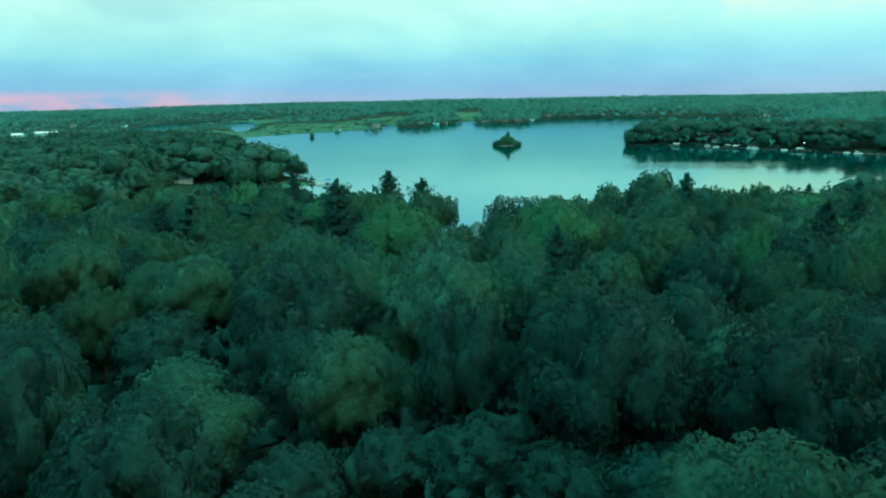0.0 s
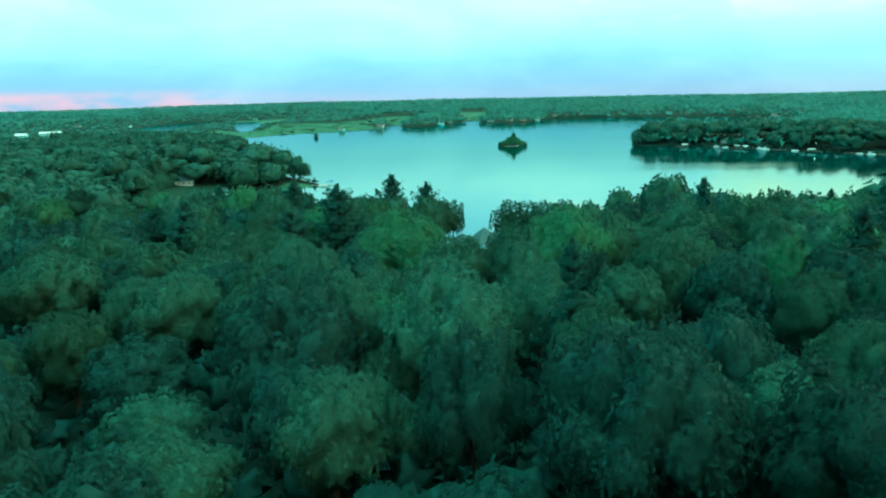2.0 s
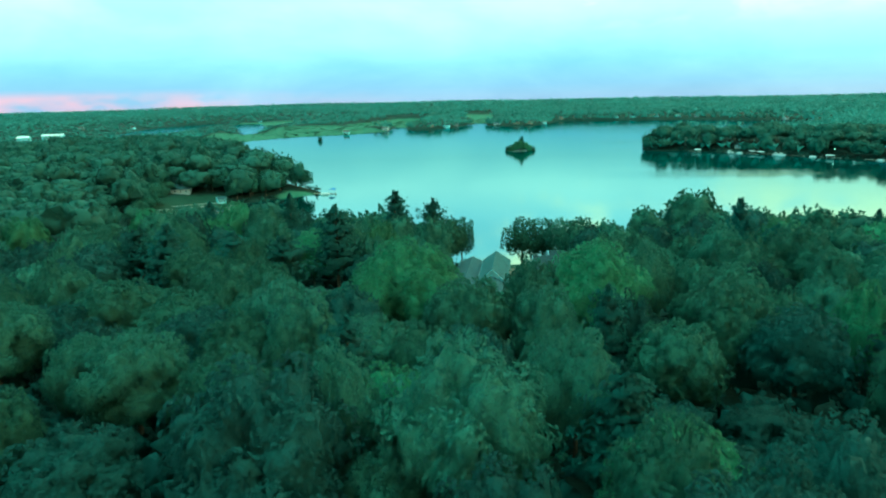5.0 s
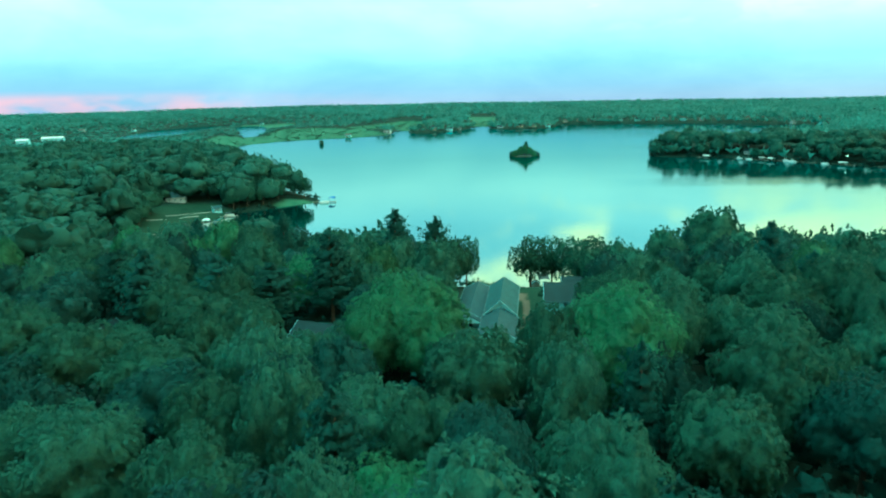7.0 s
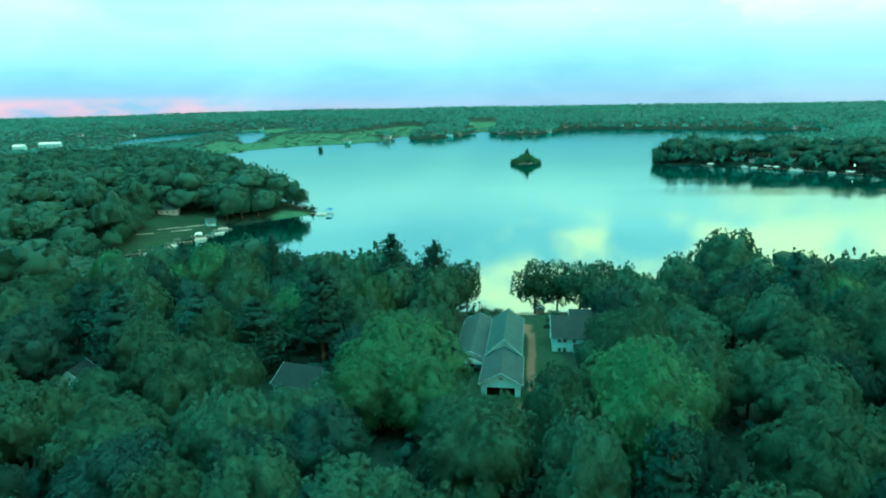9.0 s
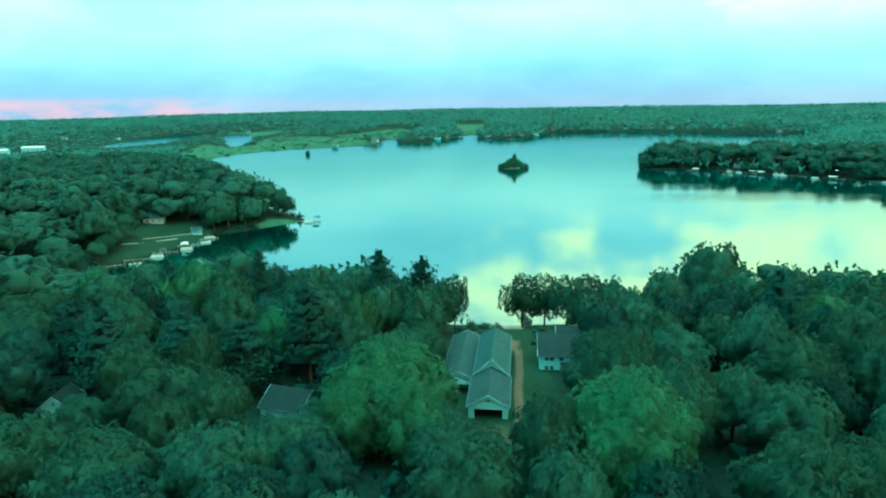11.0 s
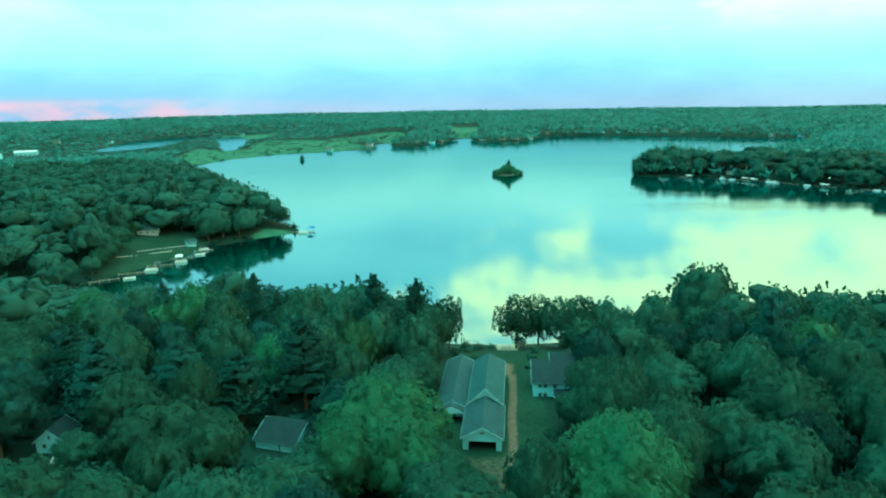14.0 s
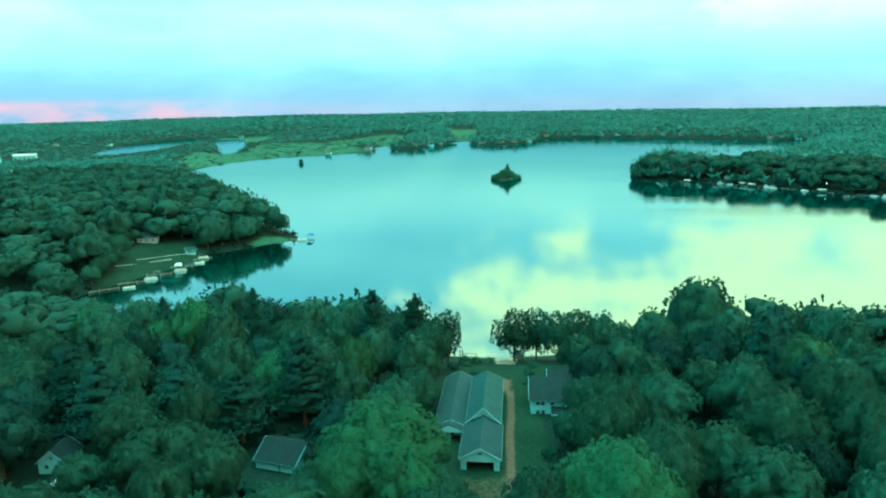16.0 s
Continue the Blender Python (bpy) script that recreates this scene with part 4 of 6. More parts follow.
def fill_woods():
    rnd = random.Random(12)
    spots = []
    for i in range(-34, 44):
        for j in range(-16, 36):
            x = (i + (j % 2) * 0.5) * 8.0 + rnd.uniform(-2.6, 2.6)
            y = j * 7.0 + rnd.uniform(-2.6, 2.6) - 40
            r, up, kind = rnd.uniform(4.8, 7.6), rnd.uniform(12.5, 18.5), rnd.random()
            ang = math.degrees(math.atan2(x - 13, y + 172))
            if not -42 < ang - (-7) < 42 or math.hypot(x - 12, y + 130) > 215 or y < -130:
                continue
            spots.append((x, y, r, up, kind))
    xs, ys = np.array([s[0] for s in spots]), np.array([s[1] for s in spots])
    ds = shore_distance(xs, ys)
    for (x, y, r, up, kind), d in zip(spots, ds):
        if d < 3.5 or not free(x, y, r):
            continue
        up *= 0.82 + 0.18 * min(1, d / 40)
        if any(x0 < x < x1 and y0 < y < y1 for x0, x1, y0, y1 in GLADES):
            r, up, kind = r * 0.85, up * 0.5, 0.2
        k = "pine" if kind < 0.08 else "bright" if kind > 0.94 and y > -70 else "deep" if kind < (0.42 if x < 0 and y < 10 else 0.28) or (y < -72 and kind < 0.5) else "oak"
        plant(k, x, y, ground_z(x, y) + up * (1.12 if k == "pine" else 1.0), r * (0.7 if k == "pine" else 1.0))


fill_woods()


# ---- woods farther off ----
def stamp(templates, xs, ys, zs, sx, sz, rng):
    """All copies of a few crowns in one set of arrays."""
    vv, qq, tt, nn, base = [], [], [], [], 0
    which = rng.integers(0, len(templates), len(xs))
    turn = rng.uniform(0, math.tau, len(xs))
    for k, (v, q, t, *sw) in enumerate(templates):
        idx = np.flatnonzero(which == k)
        if not len(idx):
            continue
        c, s = np.cos(turn[idx])[:, None], np.sin(turn[idx])[:, None]
        X = (v[None, :, 0] * c - v[None, :, 1] * s) * sx[idx][:, None] + xs[idx][:, None]
        Y = (v[None, :, 0] * s + v[None, :, 1] * c) * sx[idx][:, None] + ys[idx][:, None]
        Z = v[None, :, 2] * sz[idx][:, None] + zs[idx][:, None]
        vv.append(np.stack([X, Y, Z], -1).reshape(-1, 3))
        for n in sw:
            nn.append(np.stack([n[None, :, 0] * c - n[None, :, 1] * s, n[None, :, 0] * s + n[None, :, 1] * c, np.broadcast_to(n[None, :, 2], X.shape)], -1).reshape(-1, 3))
        off = base + np.arange(len(idx))[:, None, None] * len(v)
        qq.append((q[None] + off).reshape(-1, 4))
        tt.append((t[None] + off).reshape(-1, 3))
        base += len(idx) * len(v)
    return (np.concatenate(vv), np.concatenate(qq), np.concatenate(tt), *([np.concatenate(nn)] if nn else []))


HOMES = [(-216, 214, 8), (-202, 238, 8), (-171, 226, 6), (-415, 662, 14), (-396, 634, 13), (-384, 606, 13), (-372, 590, 12), (-905, 985, 40), (-830, 950, 30), (-1083, 1331, 20), (-988, 1396, 20),
         (253, 577, 10), (216, 548, 8), (257, 540, 8), (330, 512, 12), (300, 476, 7)]


def wooded(x, y, d, margin):
    ok = d > margin
    for m in MARSHES:
        ok &= signed(m, x, y) > 4
    for m in (BAY_LAWN, SPIT_LAWN, FIELD):
        ok &= signed(m, x, y) > 2
    for hx, hy, hr in HOMES:
        ok &= np.hypot(x - hx, y - hy) > hr
    return ok


def in_view(x, y, pad):
    a = np.degrees(np.arctan2(x - 12, y + 160)) + 7.5
    return np.abs(a) < 37 + pad


def mid_woods():
    rng = np.random.default_rng(8)
    temps = [leafy_crown(91 + k, 16, 210, 0.128, big=(0.20, 0.42), flat=1.0, tall=0.75, tuft=3, deep=1.75, core=ICO3, puff=0.06, long=1.25, lean=(0.12, 0.7, 0.6)) for k in range(6)]
    x, y = [a.ravel() for a in np.meshgrid(np.arange(-900, 900, 14.6), np.arange(-40, 900, 13.4))]
    x, y = x + rng.uniform(-3.8, 3.8, len(x)), y + rng.uniform(-3.6, 3.6, len(x))
    r = np.hypot(x - 12, y + 130)
    sel = (r >= 215) & (np.hypot(x, y + 104) < 760) & in_view(x, y, 3)
    x, y = x[sel], y[sel]
    d = shore_distance(x, y)
    ok = wooded(x, y, d, 2.0)
    x, y, d = x[ok], y[ok], d[ok]
    z = land_height(x, y, d)
    rad = rng.uniform(8.0, 12.5, len(x)) * (0.72 + 0.28 * np.clip(d / 14, 0, 1))
    high = (rng.uniform(12.0, 21.5, len(x)) + 4.5 * np.clip(1.6 - np.hypot(x + 225, y - 380) / 80, 0, 1)) * (0.84 + 0.16 * np.clip(d / 25, 0, 1))
    # only low scrub on the near side of the boat bay
    scrub = signed([(-204, 120), (-150, 130), (-104, 114), (-78, 66), (-100, 46), (-160, 70), (-205, 100)], x, y) < 0
    high = np.where(scrub, np.minimum(high, np.maximum(3.0, 7.0 + 0.22 * d - z)), high)
    rad = np.where(scrub, rad * 0.75, rad)
    edge = (d < 13) | (signed(BAY_LAWN, x, y) < 14) | (signed(SPIT_LAWN, x, y) < 10)
    base = np.where(edge, 0.06, 0.40) * high
    arrays = stamp(temps, x, y, z + base, rad, (high - base) / 1.5, rng)
    me = crown_mesh("woodland", arrays, M_FAR)
    tagged(new("woodland", me), "dense broadleaf woods round the lake", "woods", kind="stuff")
    return len(x)


def far_woods():
    rng = np.random.default_rng(9)
    temps = [leafy_crown(131 + k, 5, 8, 0.22, tall=0.75, tuft=4, deep=1.6, core=ICO1, puff=0.16, long=1.25, lean=(0.1, 0.4, 0.8)) for k in range(6)]
    xs, ys, ss = [], [], []
    r = 720.0
    while r < 5050:
        step, depth = max(11.5, r / 120), max(13.0, r / 44)
        n = int(math.radians(86) * r / step)
        a = np.radians(np.linspace(-43, 43, n) - 7.5) + rng.uniform(-0.5, 0.5, n) * step / r
        rr = r + rng.uniform(-0.5, 0.5, n) * depth
        xs.append(12 + np.sin(a) * rr)
        ys.append(-104 + np.cos(a) * rr)
        ss.append(np.full(n, step))
        r += depth * 0.9
    x, y, s = np.concatenate(xs), np.concatenate(ys), np.concatenate(ss)
    keep = (np.hypot(x, y + 104) >= 760)
    x, y, s = x[keep], y[keep], s[keep]
    d = shore_distance(x, y)
    ok = wooded(x, y, d, 2.5)
    x, y, s, d = x[ok], y[ok], s[ok], d[ok]
    z = land_height(x, y, d)
    rad = s * rng.uniform(0.65, 1.0, len(x))
    high = rng.uniform(11, 18, len(x)) * (0.8 + 0.2 * np.clip(d / 25, 0, 1))
    high = np.where(np.hypot(x, y) > 1700, 14.5 + 0.4 * (high - 14.5), high)
    high *= 1 - 0.75 * basin(x, y)
    # a closer row of trees along the far waterline
    ex, ey = [], []
    for a, b in zip(LAKE, np.roll(LAKE, -1, 0)):
        for f in np.arange(0, 1, 8.0 / max(8.0, np.hypot(*(b - a)))):
            q = a + f * (b - a)
            ex += [q[0] + rng.uniform(-12, 12) for _ in range(2)]
            ey += [q[1] + rng.uniform(-12, 12) for _ in range(2)]
    ex, ey = np.array(ex), np.array(ey)
    ed = shore_distance(ex, ey)
    ok = wooded(ex, ey, ed, 2.0) & (np.hypot(ex, ey + 104) > 650) & in_view(ex, ey, 3)
    ex, ey, ed = ex[ok], ey[ok], ed[ok]
    x, y, z = np.r_[x, ex], np.r_[y, ey], np.r_[z, land_height(ex, ey, ed)]
    rad, high = np.r_[rad, rng.uniform(5, 8, len(ex))], np.r_[high, rng.uniform(9, 15, len(ex))]
    arrays = stamp(temps, x, y, z, rad, high / 1.45, rng)
    me = crown_mesh("far_woodland", arrays, M_HORIZON_HAZE)
    tagged(new("far_woodland", me), "unbroken woods rolling to the horizon, haze put into their colour", "woods", kind="stuff")
    return len(x)


mid_woods()
far_woods()


def undergrowth():
    """Bushes and saplings that close the woodland floor between the trunks."""
    rng = np.random.default_rng(5)
    temps = [leafy_crown(171 + k, 6, 36, 0.22, tall=0.7, tuft=4, deep=1.5, core=ICO2, solid=0.9, puff=0.12, long=1.3) for k in range(4)]
    x, y = [a.ravel() for a in np.meshgrid(np.arange(-170, 170, 6.2), np.arange(-131, 40, 6.2))]
    x, y = x + rng.uniform(-1.5, 1.5, len(x)), y + rng.uniform(-1.5, 1.5, len(x))
    d = shore_distance(x, y)
    ok = (d > 2.5) & in_view(x, y, 2) & (np.hypot(x - 12, y + 130) < 215) & (signed(YARD, x, y) > 1.5)
    for x0, x1, y0, y1 in CLEAR:
        ok &= ~((x > x0) & (x < x1) & (y > y0) & (y < y1))
    x, y, d = x[ok], y[ok], d[ok]
    grow = 1 + np.clip((-20 - y) / 30, 0, 1)
    arrays = stamp(temps, x, y, land_height(x, y, d) - 0.2, rng.uniform(2.2, 3.4, len(x)) * (0.75 + 0.25 * grow), rng.uniform(1.0, 2.6, len(x)) * grow, rng)
    # the dark leaf colour stands for the shade in gaps between crowns
    tagged(new("undergrowth", crown_mesh("undergrowth", arrays, M_LEAF_DEEP)), "bushes closing the woodland floor, darkened like the shade there", "undergrowth", kind="stuff")


undergrowth()


def shore_bushes():
    """Alders and willows that hide the bank along the wooded shores."""
    rng = np.random.default_rng(25)
    temps = [leafy_crown(231 + k, 4, 36, 0.24, tall=0.7, tuft=6, deep=1.6, core=ICO1, puff=0.24, long=1.2) for k in range(4)]
    x, y = [], []
    for a, b in zip(LAKE, np.roll(LAKE, -1, 0)):
        for f in np.arange(0, 1, 2.6 / max(2.6, np.hypot(*(b - a)))):
            q = a + f * (b - a) + rng.uniform(-4, 4, 2)
            x.append(q[0])
            y.append(q[1])
    x, y = np.array(x), np.array(y)
    d = shore_distance(x, y)
    ok = (d > 0.4) & (d < 5) & in_view(x, y, 3) & (np.hypot(x, y + 104) < 800) & (np.hypot(x - 8, y - 90) > 16)
    ok &= (signed(BAY_LAWN, x, y) > 3.5) & (signed(SPIT_LAWN, x, y) > 0)
    for m in MARSHES:
        ok &= signed(m, x, y) > 6
    ok &= ~((x > 13) & (x < 30) & (y < 100))
    x, y, d = x[ok], y[ok], d[ok]
    arrays = stamp(temps, x, y, land_height(x, y, d) - 0.3, rng.uniform(1.8, 3.4, len(x)), rng.uniform(1.2, 3.0, len(x)), rng)
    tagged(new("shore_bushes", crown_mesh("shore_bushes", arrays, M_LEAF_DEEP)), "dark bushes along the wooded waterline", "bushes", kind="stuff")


shore_bushes()


def marsh_reeds():
    """Tussocks along the low marsh edges."""
    rng = np.random.default_rng(15)
    temps = [scaled(crown_arrays(191 + k, 3, 12, 0.5, core=ICO1, fill=0.0, tall=0.6, tuft=4, deep=1.0), (1, 1, 1)) for k in range(3)]
    x, y = rng.uniform(-640, -80, 3000), rng.uniform(740, 1650, 3000)
    d = shore_distance(x, y)
    ok = (d > 0.5) & (rng.random(3000) < 0.4)
    keep = np.zeros(len(x), bool)
    for m in MARSHES:
        keep |= signed(m, x, y) < 8
    ok &= keep
    x, y, d = x[ok], y[ok], d[ok]
    arrays = stamp(temps, x, y, land_height(x, y, d), rng.uniform(2.5, 6.0, len(x)), rng.uniform(0.4, 1.1, len(x)), rng)
    tagged(new("marsh_reeds", crown_mesh("marsh_reeds", arrays, M_REED)), "light green reeds and tussocks on the marsh", "reeds", kind="stuff")


marsh_reeds()


# the islet, the drowned tree and the trees on the spit
def islet(name, x, y, rx, ry, label):
    bm = bmesh.new()
    bmesh.ops.create_icosphere(bm, subdivisions=3, radius=1.0)
    for v in bm.verts:
        k = 1 + 0.25 * noise.noise(v.co * 1.7 + Vector((x, y, 0)))
        v.co = Vector((v.co.x * rx * k, v.co.y * ry * k, v.co.z * 0.7))
    o = part(name, bm, M_GROUND_PLAIN)
    o.location = (x, y, -0.1)
    tagged(o, label, "island", kind="structure")


islet("islet", -1.5, 597, 14, 8, "small low island in the middle of the lake")
for k, (kind, x, y, top, r) in enumerate((("bright", 0.5, 597, 14.0, 4.8), ("pine", 1.5, 599, 16.5, 3.6), ("bright", -5.0, 598, 11.0, 4.4), ("bright", 6.0, 597, 10.5, 4.2), ("bright", -10.0, 596, 7.5, 3.8), ("bright", 10.5, 596, 7.0, 3.6), ("open", -14.0, 597, 6.0, 2.8), ("open", 14.5, 597, 5.8, 2.6),
                             ("open", -310, 832, 7.5, 4.0), ("open", -137, 279, 16.0, 6.0), ("open", -145, 284, 19.5, 7.0), ("open", -153, 278, 21.0, 7.0), ("oak", -160, 290, 23.0, 7.0), ("oak", -168, 272, 23.0, 7.5), ("oak", -166, 258, 20.0, 6.5),
                             ("oak", -176, 300, 24.0, 7.5), ("oak", -154, 253, 15.0, 5.0), ("oak", -161, 246, 17.0, 5.5), ("oak", -166, 238, 16.0, 5.0), ("oak", -157, 262, 18.0, 5.5),  ("oak", -198, 203, 18.0, 8.0), ("oak", -210, 224, 17.0, 6.0), ("oak", -211, 205, 15.0, 5.5), ("oak", -188, 172, 13.0, 5.5), ("oak", -190, 181, 14.0, 5.5), ("oak", -194, 190, 15.0, 6.0), ("oak", -186, 163, 11.0, 4.8), ("oak", -207, 232, 15.0, 5.0),
                             ("oak", -170, 246, 16.0, 6.0), ("oak", -164, 254, 18.0, 6.5), ("oak", -157, 261, 19.0, 6.0), ("oak", -150, 267, 18.0, 5.5), ("oak", -170, 240, 9.0, 4.0), ("oak", -167, 247, 10.0, 4.5), ("oak", -162, 251, 9.5, 4.5), ("oak", -178, 250, 20.0, 7.0), ("oak", -188, 250, 20.0, 6.5))):
    plant(kind, x, y, top, r)
for level in PROTOS.values():
    for p in sum(level, []):
        for o in (*p.children_recursive, p):
            bpy.data.objects.remove(o)


# ---- buildings ----
def rect_wall(bm, along, a0, a1, at, thick, z0, z1, holes=()):
    """An upright wall along x or y, with rectangular openings (a0, a1, z0, z1) cut through it."""
    cuts = sorted({a0, a1, *(h[0] for h in holes), *(h[1] for h in holes)})

    def put(p, q, lo, hi):
        if hi - lo < 1e-4:
            return
        if along == "x":
            add_box(bm, p, q, at, at + thick, lo, hi)
        else:
            add_box(bm, at, at + thick, p, q, lo, hi)
    for p, q in zip(cuts, cuts[1:]):
        z = z0
        for h in sorted((h for h in holes if h[0] < (p + q) / 2 < h[1]), key=lambda h: h[2]):
            put(p, q, z, h[2])
            z = h[3]
        put(p, q, z, z1)


def roof_slab(bm, x0, x1, y0, y1, axis, eave, ridge, over, thick=0.18, at=None):
    """Two sloping slabs that meet at the ridge. axis: the way the ridge runs."""
    if axis == "y":
        mid = (x0 + x1) / 2 if at is None else at
        lo, hi, a, b = x0, x1, y0 - over, y1 + over
    else:
        mid = (y0 + y1) / 2 if at is None else at
        lo, hi, a, b = y0, y1, x0 - over, x1 + over
    for edge, sign in ((lo, -1), (hi, 1)):
        slope = (ridge - eave) / abs(edge - mid)
        e = edge + sign * over
        ze = eave - slope * over
        pts = [(e, ze), (mid, ridge), (mid, ridge + thick), (e, ze + thick)]
        add_prism(bm, pts, axis, a, b)


def roof_uv(ob, axis):
    me = ob.data
    uv = me.uv_layers.new(name="UVMap")
    for poly in me.polygons:
        for li in poly.loop_indices:
            c = me.vertices[me.loops[li].vertex_index].co
            along, across = (c.y, c.x) if axis == "y" else (c.x, c.y)
            n = poly.normal
            k = max(0.3, abs(n.z))
            uv.data[li].uv = (along, across / k)


def add_window(house, wall_axis, a, z, w, h, at, out):
    """A framed window in an opening: white frame, cross bar and a dark pane, set a little into the wall."""
    bm = bmesh.new()
    f, depth = 0.07, 0.12

    def bar(p, q, lo, hi, d=depth):
        if wall_axis == "x":
            add_box(bm, p, q, at - out * 0.03, at - out * 0.03 + out * d, lo, hi)
        else:
            add_box(bm, at - out * 0.03, at - out * 0.03 + out * d, p, q, lo, hi)
    bar(a - w / 2, a - w / 2 + f, z, z + h)
    bar(a + w / 2 - f, a + w / 2, z, z + h)
    bar(a - w / 2 + f, a + w / 2 - f, z, z + f)
    bar(a - w / 2 + f, a + w / 2 - f, z + h - f, z + h)
    bar(a - w / 2 + f, a + w / 2 - f, z + h / 2 - 0.025, z + h / 2 + 0.025, 0.09)
    win = part("window", bm, M_TRIM, house)
    bm = bmesh.new()
    if wall_axis == "x":
        add_box(bm, a - w / 2 + f, a + w / 2 - f, at + out * 0.0, at + out * 0.03, z + f, z + h - f)
    else:
        add_box(bm, at + out * 0.0, at + out * 0.03, a - w / 2 + f, a + w / 2 - f, z + f, z + h - f)
    part("pane", bm, M_PANE, win)


def gable_house(name, m, label, w, d, eave, ridge, axis="y", over=0.35, wall=None, roof=None, front=(), right=(), left=(), opening=None, chimney=None, group="", floor=-0.8, attic=(), category="house"):
    """A gabled house, its front to -y, standing in the middle of its base. front/right/left: windows (place along the wall, sill, width, height)."""
    wall, roof = wall or M_SIDING, roof or M_ROOF
    e = thing(name, m, label, category, group)
    x0, x1, y0, y1, t = -w / 2, w / 2, -d / 2, d / 2, 0.18
    holes = {"front": [(a - ww / 2, a + ww / 2, z, z + hh) for a, z, ww, hh in front], "right": [(a - ww / 2, a + ww / 2, z, z + hh) for a, z, ww, hh in right],
             "left": [(a - ww / 2, a + ww / 2, z, z + hh) for a, z, ww, hh in left]}
    if opening:
        holes["front"].append(opening)
    for nm, along, a0, a1, at, hs in (("front_wall", "x", x0, x1, y0, holes["front"]), ("back_wall", "x", x0, x1, y1 - t, []),
                                      ("side_wall", "y", y0 + t, y1 - t, x0, holes["left"]), ("side_wall", "y", y0 + t, y1 - t, x1 - t, holes["right"])):
        bm = bmesh.new()
        rect_wall(bm, along, a0, a1, at, t, floor, eave, hs)
        if nm in ("front_wall", "back_wall") and axis == "y":
            add_prism(bm, [(x0, eave), (x1, eave), (0, ridge - 0.02)], "y", at, at + t)
        if nm == "side_wall" and axis == "x":
            add_prism(bm, [(y0, eave), (y1, eave), (0, ridge - 0.02)], "x", at, at + t)
        part(nm, bm, wall, e)
    bm = bmesh.new()
    roof_slab(bm, x0, x1, y0, y1, axis, eave, ridge, over)
    r = part("roof", bm, roof, e, "asphalt shingle roof")
    roof_uv(r, axis)
    # fascia boards along the rakes and eaves
    half = (w if axis == "y" else d) / 2
    slope = (ridge - eave) / half
    end0, end1 = (y0 - over, y1 + over) if axis == "y" else (x0 - over, x1 + over)
    for end, s in ((end0, -1), (end1, 1)):
        for side in (-1, 1):
            bm = bmesh.new()
            ex, ez = side * (half + over), eave - slope * over
            add_prism(bm, [(ex, ez - 0.06), (0, ridge - 0.06), (0, ridge + 0.20), (ex, ez + 0.20)], axis, end, end + s * 0.05)
            part("rake_board", bm, M_TRIM, e)
    for side in (-1, 1):
        ex, ez = side * (half + over), eave - slope * over
        bm = bmesh.new()
        lo, hi = sorted((ex, ex + side * 0.10))
        if axis == "y":
            add_box(bm, lo, hi, end0, end1, ez - 0.04, ez + 0.12)
        else:
            add_box(bm, end0, end1, lo, hi, ez - 0.04, ez + 0.12)
        part("gutter", bm, M_GUTTER, e)
    for a, z, ww, hh in front:
        add_window(e, "x", a, z, ww, hh, y0, 1)
    for a, z, ww, hh in right:
        add_window(e, "y", a, z, ww, hh, x1, -1)
    for a, z, ww, hh in left:
        add_window(e, "y", a, z, ww, hh, x0, 1)
    if chimney:
        cx, cy, ch = chimney
        c = part("chimney", box(cx - 0.35, cx + 0.35, cy - 0.35, cy + 0.35, eave, ch, 0.02), M_STONE, e)
        part("chimney_cap", box(cx - 0.42, cx + 0.42, cy - 0.42, cy + 0.42, ch, ch + 0.12, 0.02), M_CONCRETE, c)
    if opening:
        a0, a1, z0, z1 = opening
        # raised overhead door, concrete floor, trim round the opening
        part("garage_floor", box(x0 + t, x1 - t, y0 + 0.02, y1 - t, -0.12, -0.02), M_CONCRETE, e)
        bm = bmesh.new()
        add_box(bm, a0 - 0.12, a0, y0 - 0.03, y0, z0, z1 + 0.12)
        add_box(bm, a1, a1 + 0.12, y0 - 0.03, y0, z0, z1 + 0.12)
        add_box(bm, a0, a1, y0 - 0.03, y0, z1, z1 + 0.12)
        part("door_trim", bm, M_TRIM, e)
        for k in range(4):
            zz = z1 - 0.05 - 0.02
            part("door_panel", box(a0, a1, y0 + 0.4 + k * 0.55, y0 + 0.93 + k * 0.55, zz, zz + 0.05, 0.008), M_TRIM, e)
    for a, z, r in attic:
        bm = bmesh.new()
        add_box(bm, a - r, a + r, y0 - 0.05, y0 - 0.005, z, z + 0.45)
        v = part("gable_vent", bm, M_TRIM, e)
        for k in range(4):
            part("louvre", box(a - r + 0.05, a + r - 0.05, y0 - 0.075, y0 - 0.052, z + 0.05 + k * 0.1, z + 0.11 + k * 0.1), M_DARK, v)
    return e


# the long lakeside house: garage, main range and west wing, one roof line behind the other
garage = gable_house("garage", pose(3.45, 6.3, 14.45), "white attached garage with an open door and grey shingle roof", 7.0, 12.6, 2.65, 4.6, "y", 0.35,
                     opening=(-2.45, 2.5, -0.1, 1.95), attic=((0, 3.35, 0.45),))
main_range = gable_house("house", pose(3.45, 23.3, 14.2), "long white lakeside house with a steep grey shingle roof", 6.3, 21.4, 3.5, 6.4, "y", 0.4, roof=M_ROOF_PALE,
                         right=((-8, 1.0, 1.0, 1.3), (-3, 1.0, 1.6, 1.3), (3, 1.0, 1.0, 1.3), (7, 1.0, 1.6, 1.3)), front=((-1.9, 3.75, 0.4, 0.5),))
